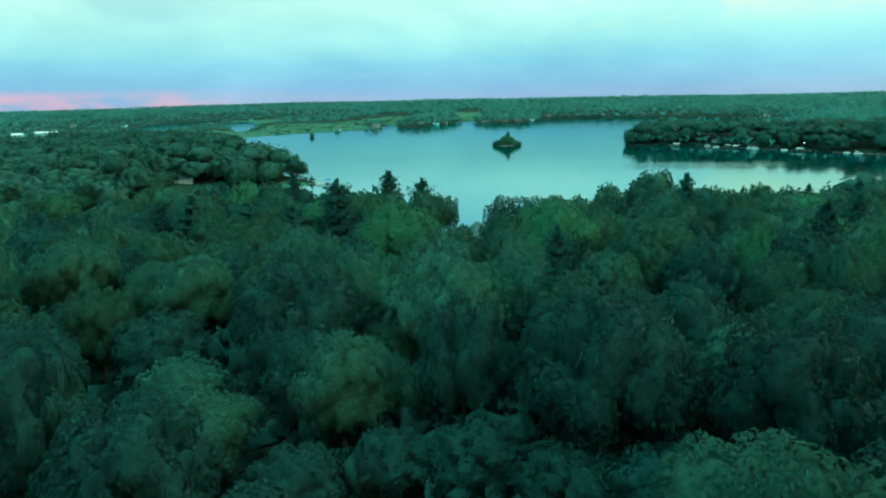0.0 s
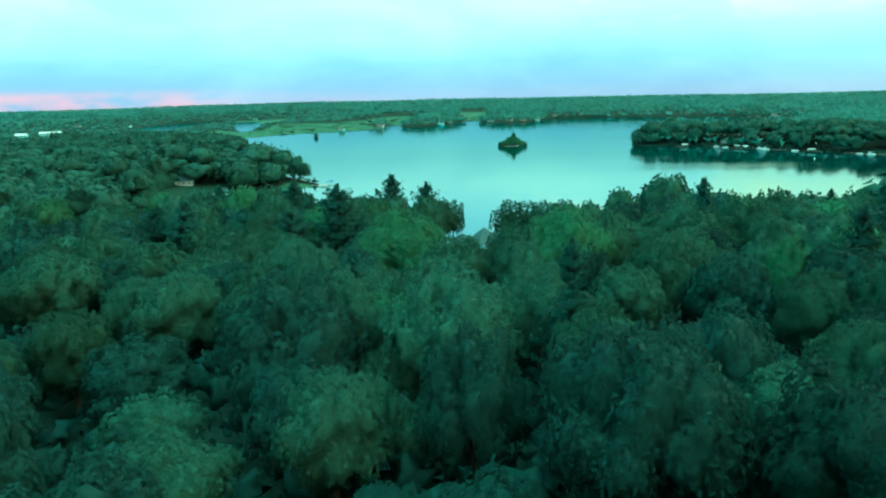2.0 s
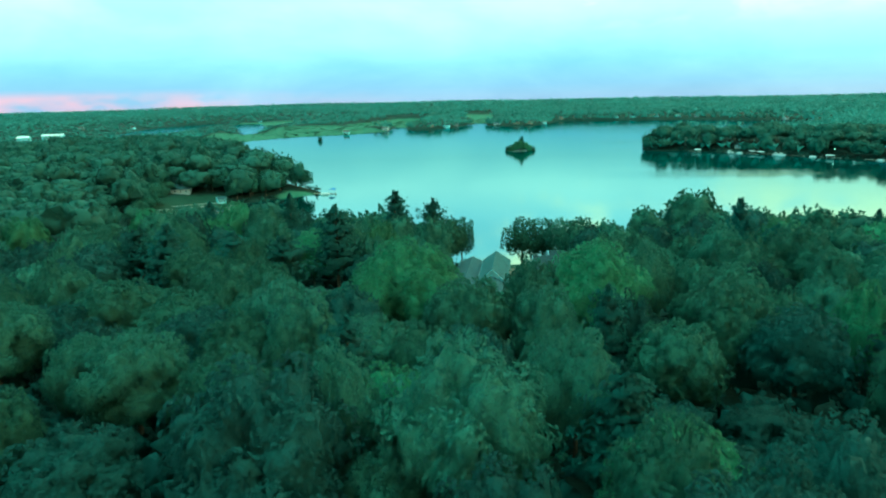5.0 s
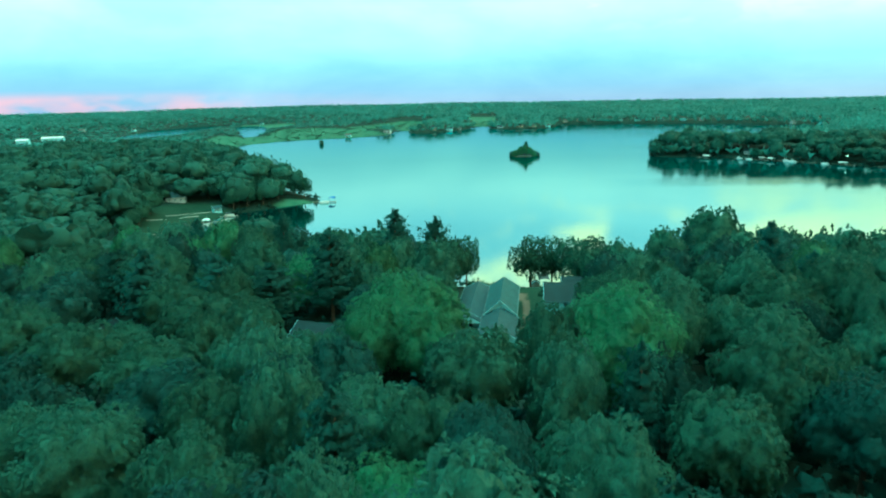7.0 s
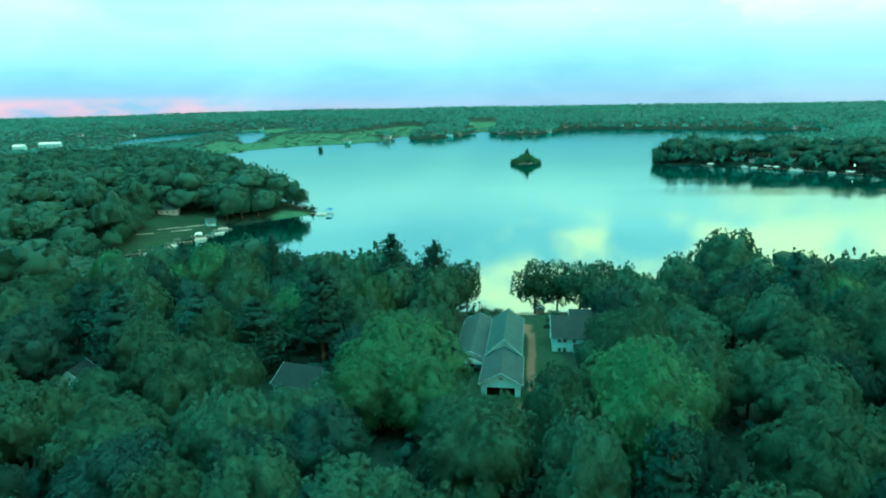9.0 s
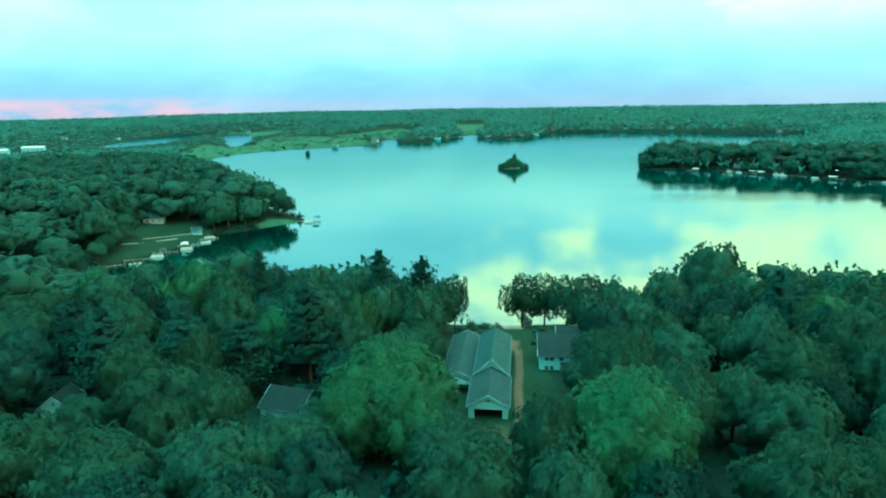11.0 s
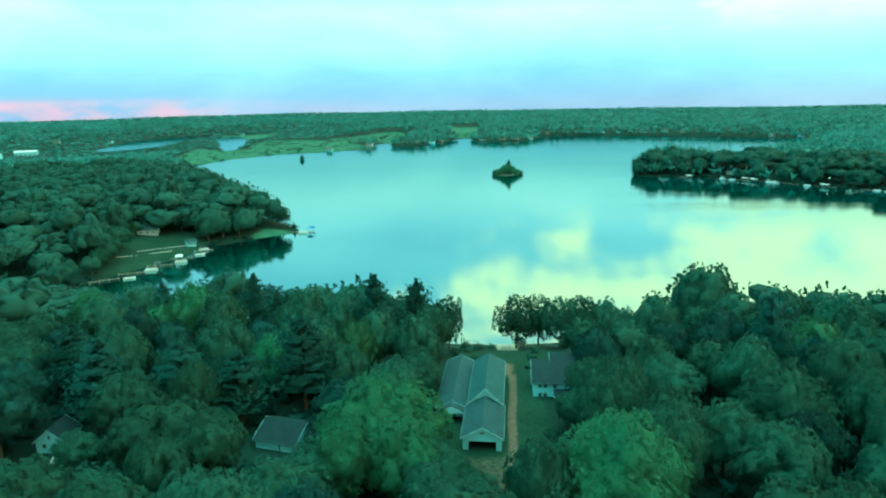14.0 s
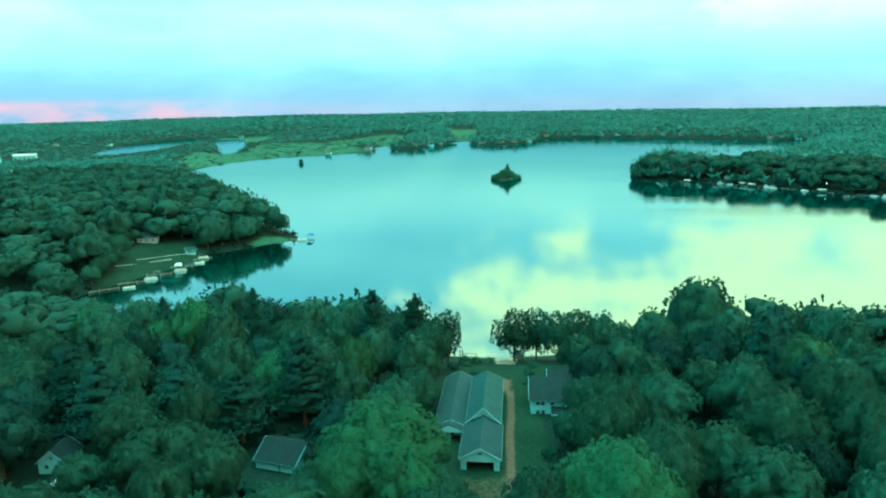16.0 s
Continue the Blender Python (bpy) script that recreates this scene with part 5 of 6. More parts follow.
# the lakeward end of the main roof is hipped
for o in main_range.children:
    for v in o.data.vertices:
        if o.name.startswith("roof") and v.co.y > 5 and v.co.z > 6.3:
            v.co.y -= 3.6
        if o.name.startswith("back_wall") and v.co.z > 3.55:
            v.co.z = 3.5
for o in [o for o in main_range.children if o.name.startswith("rake_board") and o.data.vertices[0].co.y > 5]:
    bpy.data.objects.remove(o)
wing = gable_house("house_wing", pose(-3.2, 25.0, 14.0), "low west wing of the lakeside house under grey shingles", 6.0, 23.2, 2.15, 3.55, "y", 0.4, wall=M_SIDING,
                   front=((-1.9, 0.5, 0.8, 1.2), (0.3, 0.1, 1.0, 1.95)), left=((-6, 0.8, 1.2, 1.2), (2, 0.8, 1.2, 1.2)))
# the wing's roof runs on over an open porch with a small white gable
bm = bmesh.new()
roof_slab(bm, -3.0, 3.0, -14.1, -12.02, "y", 2.15, 3.55, 0.0)
roof_uv(part("porch_roof", bm, M_ROOF, wing), "y")
bm = bmesh.new()
add_prism(bm, [(-3.0, 2.0), (3.0, 2.0), (3.0, 2.15), (0, 3.53), (-3.0, 2.15)], "y", -14.12, -14.02)
part("porch_gable", bm, M_TRIM, wing)
for x in (-2.85, 0.0, 2.85):
    part("porch_post", box(x - 0.07, x + 0.07, -14.05, -13.91, 0.0, 2.0, 0.01), M_TRIM, wing)
part("porch_deck", box(-3.0, 3.0, -14.1, -11.62, -0.3, 0.0, 0.01), M_DECK, wing)


def add_porch(parent, x0, x1, y0, y1, zt, zb, posts, roof, z0=0.0):
    """A lean-to porch: sloping roof, fascia, posts and a deck."""
    bm = bmesh.new()
    add_prism(bm, [(y0, zb), (y1, zt), (y1, zt + 0.14), (y0, zb + 0.14)], "x", x0, x1)
    r = part("porch_roof", bm, roof, parent)
    roof_uv(r, "x")
    part("porch_fascia", box(x0 - 0.05, x1 + 0.05, y0 - 0.08, y0 - 0.005, zb - 0.12, zb + 0.16, 0.01), M_TRIM, parent)
    for k in range(posts):
        x = x0 + 0.15 + (x1 - x0 - 0.3) * k / (posts - 1)
        part("porch_post", box(x - 0.06, x + 0.06, y0 + 0.04, y0 + 0.16, z0, zb, 0.01), M_TRIM, parent)
    part("porch_deck", box(x0, x1, y0, y1, z0 - 0.15, z0, 0.01), M_DECK, parent)


east_house = gable_house("house", pose(18.3, 30.6, 13.0), "two-storey white house with charcoal roof half hidden by trees", 10.4, 11.6, 3.75, 6.5, "x", 0.4, roof=M_ROOF_DARK,
                         front=((-3.7, 2.55, 0.95, 0.95), (-2.6, 2.55, 0.95, 0.95), (-0.6, 2.55, 1.0, 0.95), (-3.7, 0.5, 0.95, 0.95), (-2.6, 0.5, 0.95, 0.95), (3.0, 2.55, 1.0, 0.95)),
                         left=((-2.5, 2.5, 1.0, 1.1), (2.0, 2.5, 1.0, 1.1)))
add_porch(east_house, -0.9, 3.4, -8.0, -5.82, 2.3, 1.45, 3, M_ROOF_DARK)
bm = bmesh.new()
roof_slab(bm, -1.2, 5.2, -1.5, 6.2, "x", 5.0, 7.3, 0.3)
roof_uv(part("rear_roof", bm, M_ROOF_DARK, east_house), "x")
bm = bmesh.new()
rect_wall(bm, "y", -1.4, 6.1, -1.15, 0.18, 3.0, 5.0)
add_prism(bm, [(-1.4, 5.0), (6.1, 5.0), (2.35, 7.25)], "x", -1.15, -0.97)
part("gable_wall", bm, M_SIDING, east_house)
bm = bmesh.new()
add_prism(bm, [(-1.8, 4.8), (2.35, 7.24), (2.35, 7.5), (-1.8, 5.06)], "x", -1.56, -1.505)
part("rake_board", bm, M_TRIM, east_house)

# its one narrow window is added in place of a dark door gap
gable_house("detached_garage", pose(-32.7, 0.8, 14.35, 0, 0, -13), "pale detached garage with a dark roof among trees", 8.2, 8.4, 2.3, 4.5, "x", 0.35, wall=M_SIDING, roof=M_ROOF_DARK, category="garage",
            front=((0.9, 0.05, 0.45, 2.05),))
gable_house("cottage", pose(-74.1, -5.2, 15.0, 0, 0, 8), "small white gabled cottage with dark roof in the woods", 5.0, 5.6, 2.7, 4.8, "y", 0.3, roof=M_ROOF_DARK,
            front=((-1.0, 1.3, 0.8, 0.9), (0.8, 1.3, 0.8, 0.9), (0.0, 3.0, 0.6, 0.8)), right=((-1.6, 1.2, 0.9, 1.0), (1.6, 1.2, 0.9, 1.0)))
gable_house("house", pose(2.6, -87.5, 18.5, 0, 0, 12), "white house with grey roof glimpsed between crowns", 5.6, 6.0, 4.8, 7.4, "y", 0.3, roof=M_ROOF,
            front=((-1.5, 1.0, 1.0, 1.2), (1.5, 1.0, 1.0, 1.2)))
gable_house("house", pose(-119, 49, ground_z(-119, 49) - 0.1, 0, 0, 8), "grey-roofed house deep among trees", 11.0, 8.0, 2.9, 4.8, "x", 0.4, wall=M_GREYSIDE,
            front=((-3, 0.9, 1.1, 1.1), (0, 0.9, 1.1, 1.1), (3, 0.9, 1.1, 1.1)))


# ---- the waterside below the long house ----
def retaining_wall(x0, x1, y, z0, z1, label):
    e = thing("retaining_wall", pose(x0, y, z0), label, "wall")
    rnd = random.Random(int(x0 * 7 + y))
    rows = max(2, round((z1 - z0) / 0.35))
    h = (z1 - z0) / rows
    protos = []
    for k in range(5):
        bm = box(-0.5, 0.5, -0.25, 0.25, 0, 1, 0.06)
        me = bpy.data.meshes.new("stone")
        bm.to_mesh(me)
        bm.free()
        me.materials.append(M_STONE)
        protos.append(me)
    for j in range(rows):
        x = -0.3 * (j % 2)
        while x < x1 - x0:
            w = rnd.uniform(0.6, 1.0)
            s = new("stone", protos[rnd.randrange(5)])
            s.parent = e
            s.matrix_basis = pose(x + w / 2, rnd.uniform(-0.04, 0.04), j * h, 0, 0, rnd.uniform(-3, 3)) @ Matrix.Diagonal((w * 0.97, 1, h * 0.97, 1))
            x += w
    return e


def dock(m, length, width, label, posts=4, group="docks"):
    """A pier: planks across two stringers on posts."""
    e = thing("dock", m, label, "dock", group)
    me_p = bpy.data.meshes.new("plank")
    bm = box(-0.5, 0.5, -0.5, 0.5, -0.5, 0.5, 0.04)
    bm.to_mesh(me_p)
    bm.free()
    me_p.materials.append(M_DECK)
    step = 0.30 if length < 16 else 0.6
    n = int(length / step)
    for k in range(n):
        p = new("plank", me_p)
        p.parent = e
        p.matrix_basis = pose(0, (k + 0.5) * step, 0.55, 0, 0, 0) @ Matrix.Diagonal((width, step * 0.92, 0.05, 1))
    for x in (-width * 0.38, width * 0.38):
        part("stringer", box(x - 0.05, x + 0.05, 0, length, 0.36, 0.52), M_DECK, e)
    for k in range(posts):
        for x in (-width * 0.5, width * 0.5):
            bm = bmesh.new()
            y = 0.4 + (length - 0.8) * k / (posts - 1)
            add_tube(bm, [Vector((x, y, -1.5)), Vector((x, y, 1.1))], [0.06, 0.06], 7)
            part("post", bm, M_ALU, e)
    return e


def boat_lift(m, label, canopy=M_DARKCAN, w=3.0, l=6.4, group="boat lifts"):
    """A canopy on four posts over the water."""
    e = thing("boat_lift", m, label, "boat lift", group)
    for x in (-w / 2, w / 2):
        for y in (-l * 0.32, l * 0.32):
            bm = bmesh.new()
            add_tube(bm, [Vector((x, y, -1.5)), Vector((x, y, 2.5))], [0.05, 0.05], 6)
            part("post", bm, M_ALU, e)
    bm = bmesh.new()
    prof = [(-w / 2 - 0.25, 2.35), (-w / 2 - 0.2, 2.75), (-w * 0.25, 3.05), (0, 3.15), (w * 0.25, 3.05), (w / 2 + 0.2, 2.75), (w / 2 + 0.25, 2.35),
            (w / 2 + 0.2, 2.35), (w / 2 + 0.14, 2.71), (w * 0.24, 3.0), (0, 3.1), (-w * 0.24, 3.0), (-w / 2 - 0.14, 2.71), (-w / 2 - 0.2, 2.35)]
    add_prism(bm, prof, "y", -l / 2, l / 2)
    part("canopy", bm, canopy, e)
    return e


def pontoon_boat(m, label, canopy=None, group="moored boats"):
    e = thing("pontoon_boat", m, label, "boat", group)
    for x in (-0.85, 0.85):
        bm = bmesh.new()
        add_tube(bm, [Vector((x, -3.1, 0.05)), Vector((x, -2.7, 0.12)), Vector((x, 2.5, 0.12)), Vector((x, 3.2, 0.38))], [0.2, 0.32, 0.32, 0.06], 10)
        part("pontoon", bm, M_ALU, e)
    part("deck", box(-1.22, 1.22, -3.0, 2.9, 0.42, 0.52, 0.02), M_HULL, e)
    for x in (-1.2, 1.14):
        part("side_panel", box(x, x + 0.06, -2.6, 2.4, 0.56, 1.15, 0.02), M_HULL, e)
    part("front_panel", box(-1.1, 1.1, 2.36, 2.42, 0.56, 1.15, 0.02), M_HULL, e)
    part("seat", box(-1.05, -0.45, -2.4, 0.2, 0.54, 0.95, 0.06), M_WHITECAN, e)
    part("seat", box(0.45, 1.05, 0.4, 2.2, 0.54, 0.95, 0.06), M_WHITECAN, e)
    part("console", box(0.35, 1.0, -0.8, -0.2, 0.54, 1.35, 0.05), M_HULL, e)
    if canopy:
        for x in (-1.1, 1.1):
            for y in (-2.0, 0.3):
                bm = bmesh.new()
                add_tube(bm, [Vector((x, y * 0.6 - 0.3, 0.7)), Vector((x, y, 2.2))], [0.03, 0.03], 5)
                part("canopy_pole", bm, M_ALU, e)
        bm = bmesh.new()
        add_prism(bm, [(-1.2, 2.15), (-0.7, 2.36), (0.7, 2.36), (1.2, 2.15), (1.15, 2.11), (0.7, 2.30), (-0.7, 2.30), (-1.15, 2.11)], "y", -2.3, 0.6)
        part("canopy", bm, canopy, e)
    return e


def runabout(m, label, group="moored boats", size=1.0):
    """A small open motor boat."""
    e = thing("motor_boat", m @ Matrix.Diagonal((size, size, size, 1)), label, "boat", group)
    bm = bmesh.new()
    rows = []
    for y, w, keel, top in ((-2.6, 0.95, -0.18, 0.62), (-1.2, 1.05, -0.22, 0.62), (0.6, 1.0, -0.2, 0.68), (1.8, 0.7, -0.08, 0.78), (2.8, 0.06, 0.3, 0.9)):
        rows.append([bm.verts.new(p) for p in ((-w, y, top), (-w * 0.85, y, 0.1), (0, y, keel), (w * 0.85, y, 0.1), (w, y, top), (w * 0.8, y, top), (w * 0.7, y, 0.2), (-w * 0.7, y, 0.2), (-w * 0.8, y, top))])
    for a, b in zip(rows, rows[1:]):
        for k in range(9):
            bm.faces.new((a[k], a[(k + 1) % 9], b[(k + 1) % 9], b[k]))
    bm.faces.new(rows[0][::-1])
    bm.faces.new(rows[-1])
    part("hull", bm, M_HULL, e)
    part("windscreen", box(-0.7, 0.7, 0.55, 0.62, 0.68, 1.05, 0.01), M_PANE, e)
    part("seat", box(-0.6, 0.6, -1.5, -1.0, 0.22, 0.7, 0.05), M_WHITECAN, e)
    part("outboard_motor", box(-0.2, 0.2, -2.95, -2.6, 0.1, 1.0, 0.06), M_DARK, e)
    return e


retaining_wall(-6.0, 4.2, 78.5, 2.0, 3.6, "stone retaining wall below the lakeside yard")
retaining_wall(-6.5, 6.5, 41.0, 11.6, 12.7, "low stone terrace wall behind the house")
boat_lift(pose(13.9, 95.0, 0, 0, 0, 4), "boat lift with a dark canopy on the lake", M_DARKCAN, 3.2, 6.8)
dock(pose(10.0, 89.5, 0), 14, 1.4, "weathered wooden dock at the gap in the trees")
deck = thing("lake_deck", pose(-4.5, 84.0, 1.2), "weathered wooden deck by the water", "deck")
for k in range(14):
    part("plank", box(-2.2, 2.2, -2.0 + k * 0.29, -1.73 + k * 0.29, 0.3, 0.36), M_DECK, deck)
for x in (-2.1, 2.1):
    for y in (-1.9, 0, 1.9):
        part("post", box(x - 0.07, x + 0.07, y - 0.07, y + 0.07, -2.6, 1.35), M_DECK, deck)
for y0, y1, x0, x1 in ((1.85, 1.95, -2.1, 2.1), (-1.9, 1.9, -2.15, -2.05), (-1.9, 1.9, 2.05, 2.15)):
    part("rail", box(x0, x1, y0, y1, 1.25, 1.35), M_DECK, deck)
steps = thing("garden_steps", pose(6.6, 70.5, 0), "pale concrete steps down to the beach", "steps")
for k in range(14):
    y = k * 0.95
    z = ground_z(6.6, 71 + y) + 0.22
    part("step", box(-1.3, 1.3, y, y + 0.96, z - 0.6, z, 0.02), M_CONCRETE, steps)
shed = gable_house("shed", pose(11.2, 80.5, ground_z(11.2, 80.5) - 0.1), "small grey garden shed near the beach", 2.4, 2.2, 1.7, 2.5, "y", 0.15, wall=M_GREYSIDE, category="shed")
for x, y in ((-7.4, 84.0), (-6.7, 84.6)):
    g = ground_z(x, y)
    p = thing("mooring_post", pose(x, y, g), "dark timber post with an orange cap at the shore", "post")
    bm = bmesh.new()
    add_tube(bm, [Vector((0, 0, -0.8)), Vector((0, 0, 2.4))], [0.16, 0.14], 9)
    part("shaft", bm, M_BARK, p)
    bm = bmesh.new()
    add_tube(bm, [Vector((0, 0, 2.4)), Vector((0, 0, 2.65))], [0.16, 0.06], 9)
    part("cap", bm, M_ORANGE, p)

shelter = thing("canopy_shelter", pose(-69.2, -12.2, ground_z(-69.2, -12.2), 0, 0, 15) @ Matrix.Diagonal((0.75, 0.75, 0.55, 1)), "low white pop-up canopy beside the cottage", "canopy")
for x in (-1.3, 1.3):
    for y in (-1.3, 1.3):
        part("leg", box(x - 0.04, x + 0.04, y - 0.04, y + 0.04, -0.1, 2.0), M_ALU, shelter)
bm = bmesh.new()
ring = [bm.verts.new((sx * 1.45, sy * 1.45, 1.95)) for sx, sy in ((-1, -1), (1, -1), (1, 1), (-1, 1))]
low = [bm.verts.new((sx * 1.5, sy * 1.5, 1.7)) for sx, sy in ((-1, -1), (1, -1), (1, 1), (-1, 1))]
tip = bm.verts.new((0, 0, 2.8))
for k in range(4):
    j = (k + 1) % 4
    bm.faces.new((ring[k], ring[j], tip))
    bm.faces.new((low[k], low[j], ring[j], ring[k]))
part("cover", bm, M_WHITECAN, shelter)

# ---- the western bay: houses, lawns, docks and boats ----
for x, y, rz, w, d, ev, rd, wl, rf, lab in (
        (-216, 214, 30, 11, 8, 3.0, 5.2, M_GREYSIDE, M_ROOF, "grey house above the bay lawn"),
        (-202, 238, 20, 11, 7, 3.0, 5.4, M_GREYSIDE, M_ROOF, "grey-roofed house at the top of the bay lawn"),
        (-171, 227, 40, 4.6, 4.0, 2.6, 3.8, M_SIDING, M_ROOF, "small white boathouse by the bay")):
    gable_house("house" if w > 6 else "boathouse", pose(x, y, ground_z(x, y) - 0.1, 0, 0, rz), lab, w, d, ev, rd, "x", 0.4, wall=wl, roof=rf,
                front=((-w * 0.3, 0.9, 1.1, 1.1), (0.0, 0.9, 1.1, 1.1), (w * 0.3, 0.9, 1.1, 1.1)), category="house" if w > 6 else "boathouse")
for x, y, rz, ln in ((-165, 218, -60, 10), (-168, 200, -65, 11), (-172, 184, -65, 12), (-177, 168, -60, 13), (-182, 154, -50, 13)):
    dock(pose(x, y, 0, 0, 0, rz), ln, 1.0, "narrow dock reaching into the bay")
for k, (x, y, rz) in enumerate(((-161, 222, -60), (-158, 211, -50), (-160, 195, 120), (-166, 178, 110), (-168, 163, -60))):
    if k % 3 == 1:
        runabout(pose(x, y, 0.05, 0, 0, rz), "white open motor boat moored in the bay")
    else:
        pontoon_boat(pose(x, y, 0.0, 0, 0, rz), "white pontoon boat moored in the bay", M_DARKCAN if k % 2 == 0 else None)
boat_lift(pose(-162, 197, 0, 0, 0, 25), "boat lift with a white canopy in the bay", M_WHITECAN)
boat_lift(pose(-165, 182, 0, 0, 0, 30), "boat lift with a dark canopy in the bay", M_DARKCAN)


def garden_wall(pts, label):
    e = thing("garden_path", pose(pts[0][0], pts[0][1], ground_z(*pts[0])), label, "path")
    o = np.array([pts[0][0], pts[0][1], ground_z(*pts[0])])
    for (x0, y0), (x1, y1) in zip(pts, pts[1:]):
        n = int(math.hypot(x1 - x0, y1 - y0) / 2.0)
        for k in range(n):
            f, g = k / n, (k + 0.97) / n
            ax, ay, bx, by = x0 + (x1 - x0) * f, y0 + (y1 - y0) * f, x0 + (x1 - x0) * g, y0 + (y1 - y0) * g
            a = math.atan2(by - ay, bx - ax)
            mx, my = (ax + bx) / 2, (ay + by) / 2
            s = part("slab", box(-1.0, 1.0, -0.55, 0.55, -0.5, 0.12, 0.03), M_CONCRETE, e)
            s.matrix_basis = Matrix.Translation((mx - o[0], my - o[1], ground_z(mx, my) - o[2])) @ Matrix.Rotation(a, 4, "Z")
    return e


garden_wall([(-190, 205), (-183, 214), (-173, 226)], "pale path across the bay lawn")
garden_wall([(-192, 190), (-184, 200), (-174, 212)], "pale path along the bay lawn")

dock(pose(-129, 272, 0, 0, 0, -85), 15, 1.4, "dock off the tip of the grassy spit")
boat_lift(pose(-117.5, 275.5, 0, 0, 0, 5), "boat lift with a bright blue canopy off the spit", M_BLUECAN, 3.2, 7.0)
pontoon_boat(pose(-121, 270.5, 0, 0, 0, 95), "pontoon boat beside the spit dock", None)

# ---- the wooded point across the lake ----
for x, y, rz, w, d, ev, rd, wl, rf in ((254, 577, -30, 12, 9, 3.2, 5.6, M_SIDING, M_ROOF), (222, 556, -35, 9, 7, 3.0, 5.0, M_GREYSIDE, M_ROOF_DARK), (262, 541, -40, 8, 7, 3.0, 5.0, M_TANSIDE, M_ROOF_BROWN),
                                       (332, 512, -45, 15, 9, 3.2, 5.6, M_SIDING, M_ROOF), (180, 592, -20, 8, 6, 2.8, 4.6, M_GREYSIDE, M_ROOF_BROWN)):
    gable_house("house", pose(x, y, ground_z(x, y) - 0.1, 0, 0, rz), "lakeshore house on the wooded point", w, d, ev, rd, "x", 0.4, wall=wl, roof=rf,
                front=((-w * 0.33, 0.8, 1.3, 1.3), (-w * 0.1, 0.8, 1.3, 1.3), (w * 0.15, 0.8, 1.3, 1.3), (w * 0.36, 0.8, 1.3, 1.3)), group="houses on the point")
for x, y, rz in ((174, 562, 200), (203, 550, 205), (217, 535, 210), (232, 523, 215), (247, 505, 215), (268, 483, 220), (292, 456, 220), (310, 441, 222), (335, 424, 225)):
    dock(pose(x, y, 0, 0, 0, rz), 18, 1.6, "pale dock along the wooded point")
rnd_b = random.Random(6)
for x, y in ((180, 552), (208, 540), (214, 531), (224, 526), (229, 517), (240, 510), (243, 503), (262, 484), (272, 474), (300, 447), (306, 440), (326, 426)):
    a = rnd_b.uniform(190, 240)
    if rnd_b.random() < 0.6:
        pontoon_boat(pose(x, y, 0, 0, 0, a), "white pontoon boat moored off the wooded point", M_WHITECAN if rnd_b.random() < 0.6 else None)
    else:
        boat_lift(pose(x, y, 0, 0, 0, a), "covered boat lift off the wooded point", M_WHITECAN)

# ---- far shores ----
rnd_h = random.Random(21)
SHORE_HOMES = [(451, 1475), (440, 1400), (470, 1380), (604, 1763), (520, 1262), (560, 1225), (600, 1180), (635, 1140), (715, 1553), (346, 1415), (380, 1395), (300, 1440), (-189, 1168), (-160, 1190), (-146, 1242), (-60, 1262), (-20, 1262), (8, 1268), (40, 1290),
               (85, 1478), (120, 1485), (150, 1478), (212, 1462), (250, 1450), (-320, 1012), (-270, 1110), (-1083, 1331), (-988, 1396), (-1229, 2036), (-800, 1745), (560, 1600), (640, 1500)]
for x, y in SHORE_HOMES:
    w, d, ev = rnd_h.uniform(8, 13), rnd_h.uniform(6, 8), rnd_h.uniform(3, 5)
    gable_house("house", pose(x, y, ground_z(x, y) - 0.1, 0, 0, rnd_h.uniform(-25, 25)), "distant pale house on the far shore", w, d, ev, ev + rnd_h.uniform(1.8, 2.8), "x", 0.5,
                wall=rnd_h.choice((M_SIDING, M_SIDING, M_GREYSIDE, M_TANSIDE)), roof=rnd_h.choice((M_ROOF, M_ROOF_BROWN)),
                front=((-w * 0.3, 0.9, 1.6, 1.5), (0.0, 0.9, 1.6, 1.5), (w * 0.3, 0.9, 1.6, 1.5)), group="houses on the far shore")
gable_house("house", pose(-394, 624, ground_z(-394, 624) + 0.6, 0, 0, 28), "long low white house at the water's edge", 17, 7, 3.2, 4.8, "x", 0.5, wall=M_SIDING, roof=M_WHITECAN,
            front=tuple((-6 + 3 * k, 0.9, 1.6, 1.4) for k in range(5)))
gable_house("house", pose(-640, 660, ground_z(-640, 660) - 0.1, 0, 0, 20), "long white building in a field", 22, 8, 3, 4.5, "x", 0.5, wall=M_SIDING, roof=M_WHITECAN,
            front=tuple((-8 + 4 * k, 0.9, 1.6, 1.4) for k in range(5)))
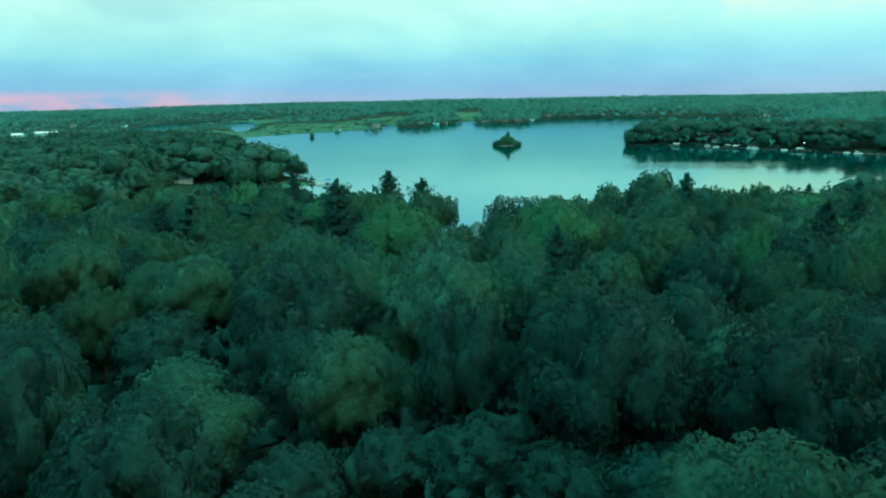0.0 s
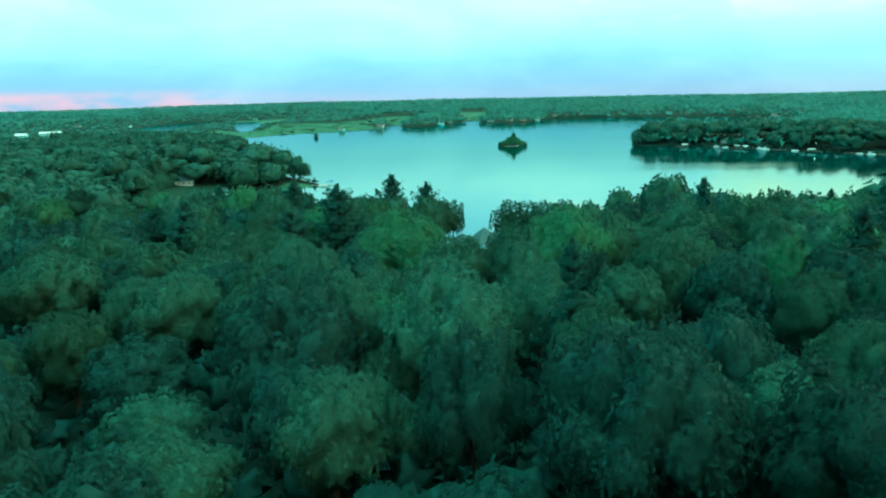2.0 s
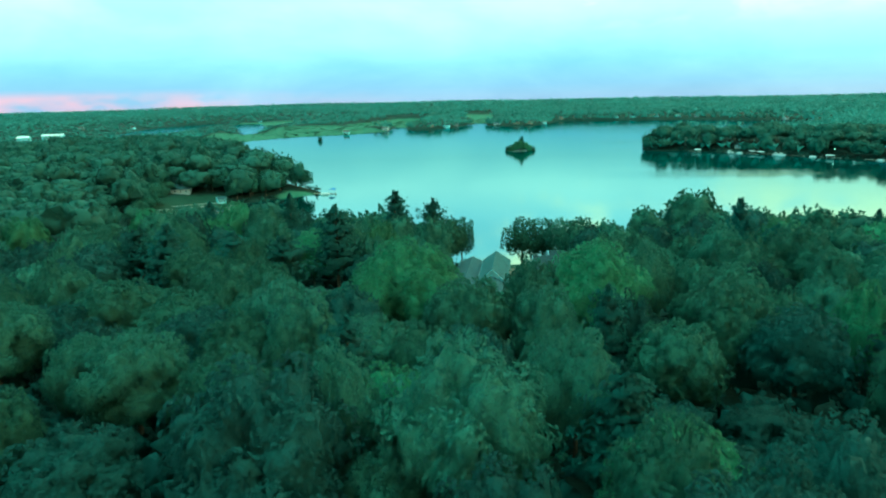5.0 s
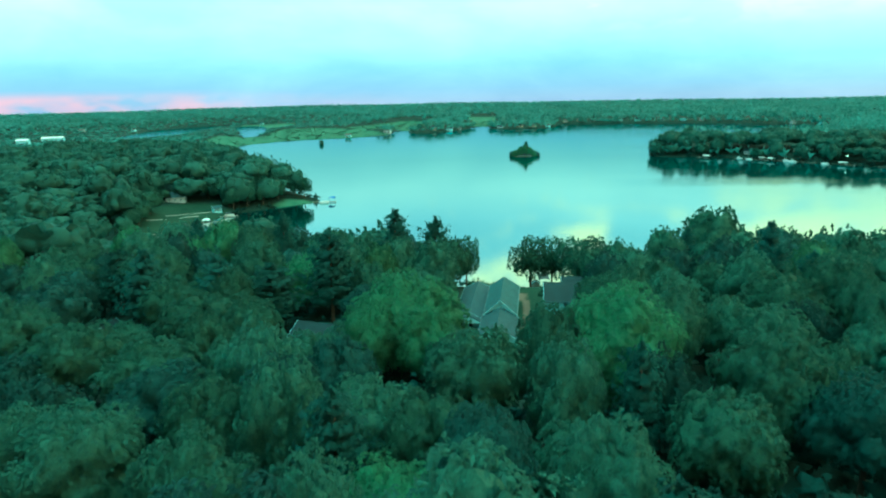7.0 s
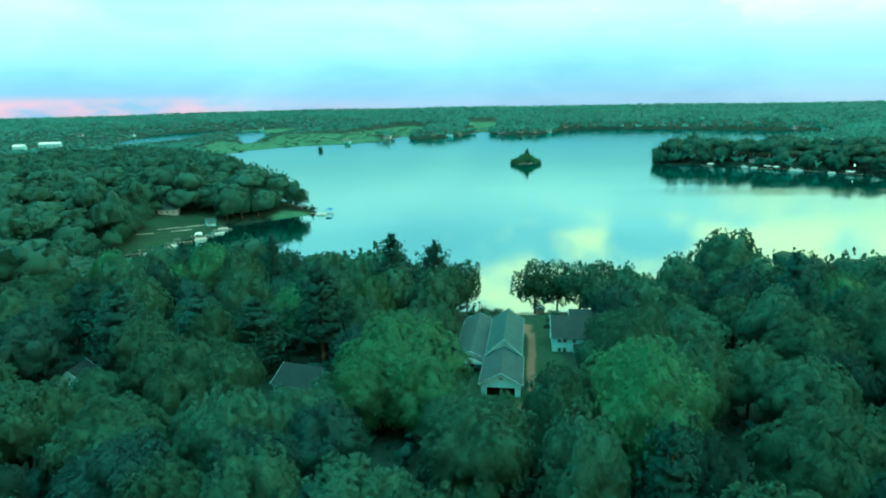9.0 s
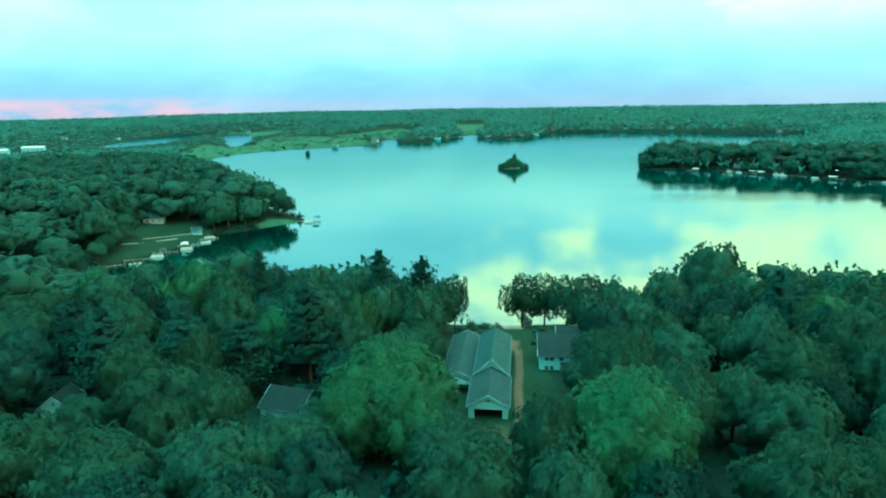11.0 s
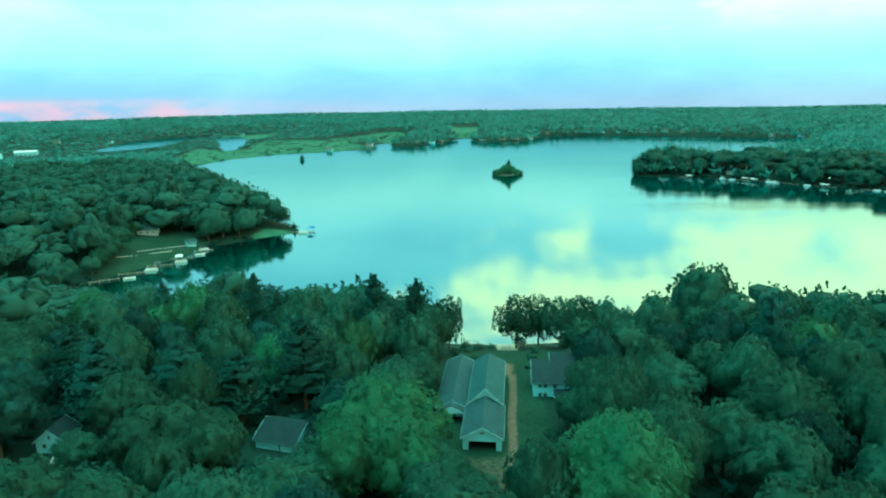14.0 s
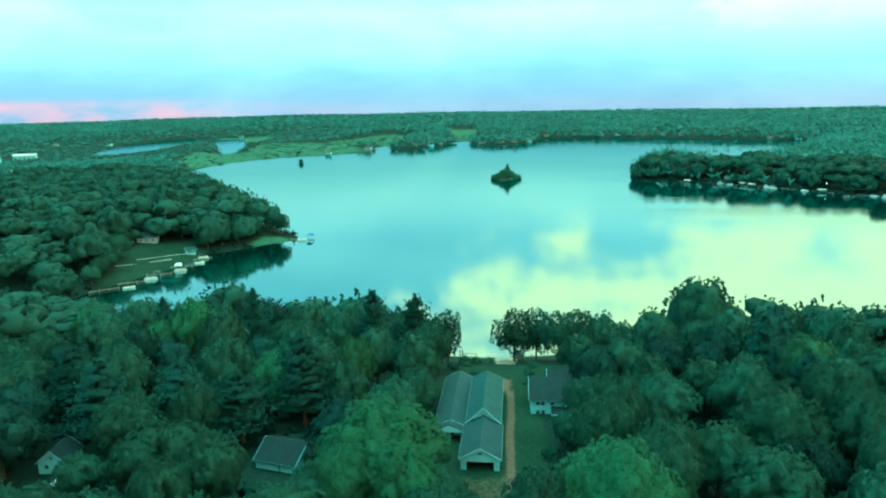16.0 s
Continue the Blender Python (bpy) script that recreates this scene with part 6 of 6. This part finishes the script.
for x, y, w, d, h, rz in ((-878, 978, 36, 14, 7, 24), (-856, 880, 18, 14, 8, 22)):
    gable_house("barn", pose(x, y, ground_z(x, y) - 0.1, 0, 0, rz), "large white low-pitched building beyond the woods", w, d, h, h + 2.5, "x", 0.6, wall=M_SIDING, roof=M_WHITECAN, category="building",
                front=tuple((-w * 0.4 + k * w * 0.2, 1.0, 3.0, 2.0) for k in range(5)))


# ---- shrubs, lamp and small garden things ----
def shrub(x, y, r, h, label="rounded garden shrub beside the terrace"):
    e = thing("shrub", pose(x, y, ground_z(x, y) - 0.15, 0, 0, x * 40), label, "shrub", "garden shrubs")
    o = new("foliage", SHRUBS[int(abs(x * 7 + y)) % len(SHRUBS)])
    o.parent = e
    o.scale = (r, r, h)


SHRUBS = [crown_mesh("foliage", leafy_crown(201 + k, 6, 260, 0.17, tall=0.55, tuft=8, deep=1.7, core=ICO2, puff=0.2), M_LEAF) for k in range(3)]
for x, y, r, h in ((-5.5, 44, 1.6, 1.4), (-3.2, 46.5, 1.3, 1.1), (-0.5, 48, 1.5, 1.2), (2.4, 47, 1.1, 0.9), (-6.5, 54, 2.0, 1.6), (-3.5, 60, 1.8, 1.3), (-0.8, 66, 1.9, 1.4), (2.2, 70, 1.5, 1.3), (-5.0, 70, 2.0, 1.6), (-2.0, 75, 1.6, 1.1),
                   (12.4, 42, 1.2, 1.0), (13.2, 50, 1.6, 1.3), (14.5, 57, 1.8, 1.4), (16.5, 5, 1.8, 2.2), (17.8, 0, 1.9, 2.6), (15.2, -6, 1.7, 2.0)):
    shrub(x, y, r, h)


def lamp_material():
    m, nt, b = material("lamp_glow")
    b.inputs["Emission Color"].default_value = (1.0, 0.93, 0.8, 1)
    b.inputs["Emission Strength"].default_value = 6.0
    return m


lx, ly = 279, 483
post_lamp = thing("post_lamp", pose(lx, ly, ground_z(lx, ly)), "lit lamp on a post by the shore", "lamp")
bm = bmesh.new()
add_tube(bm, [Vector((0, 0, -0.5)), Vector((0, 0, 4.6))], [0.09, 0.06], 8)
part("post", bm, M_DARK, post_lamp)
bm = bmesh.new()
bmesh.ops.create_icosphere(bm, subdivisions=2, radius=0.38, matrix=Matrix.Translation((0, 0, 4.9)))
part("globe", bm, lamp_material(), post_lamp, "glowing white globe")
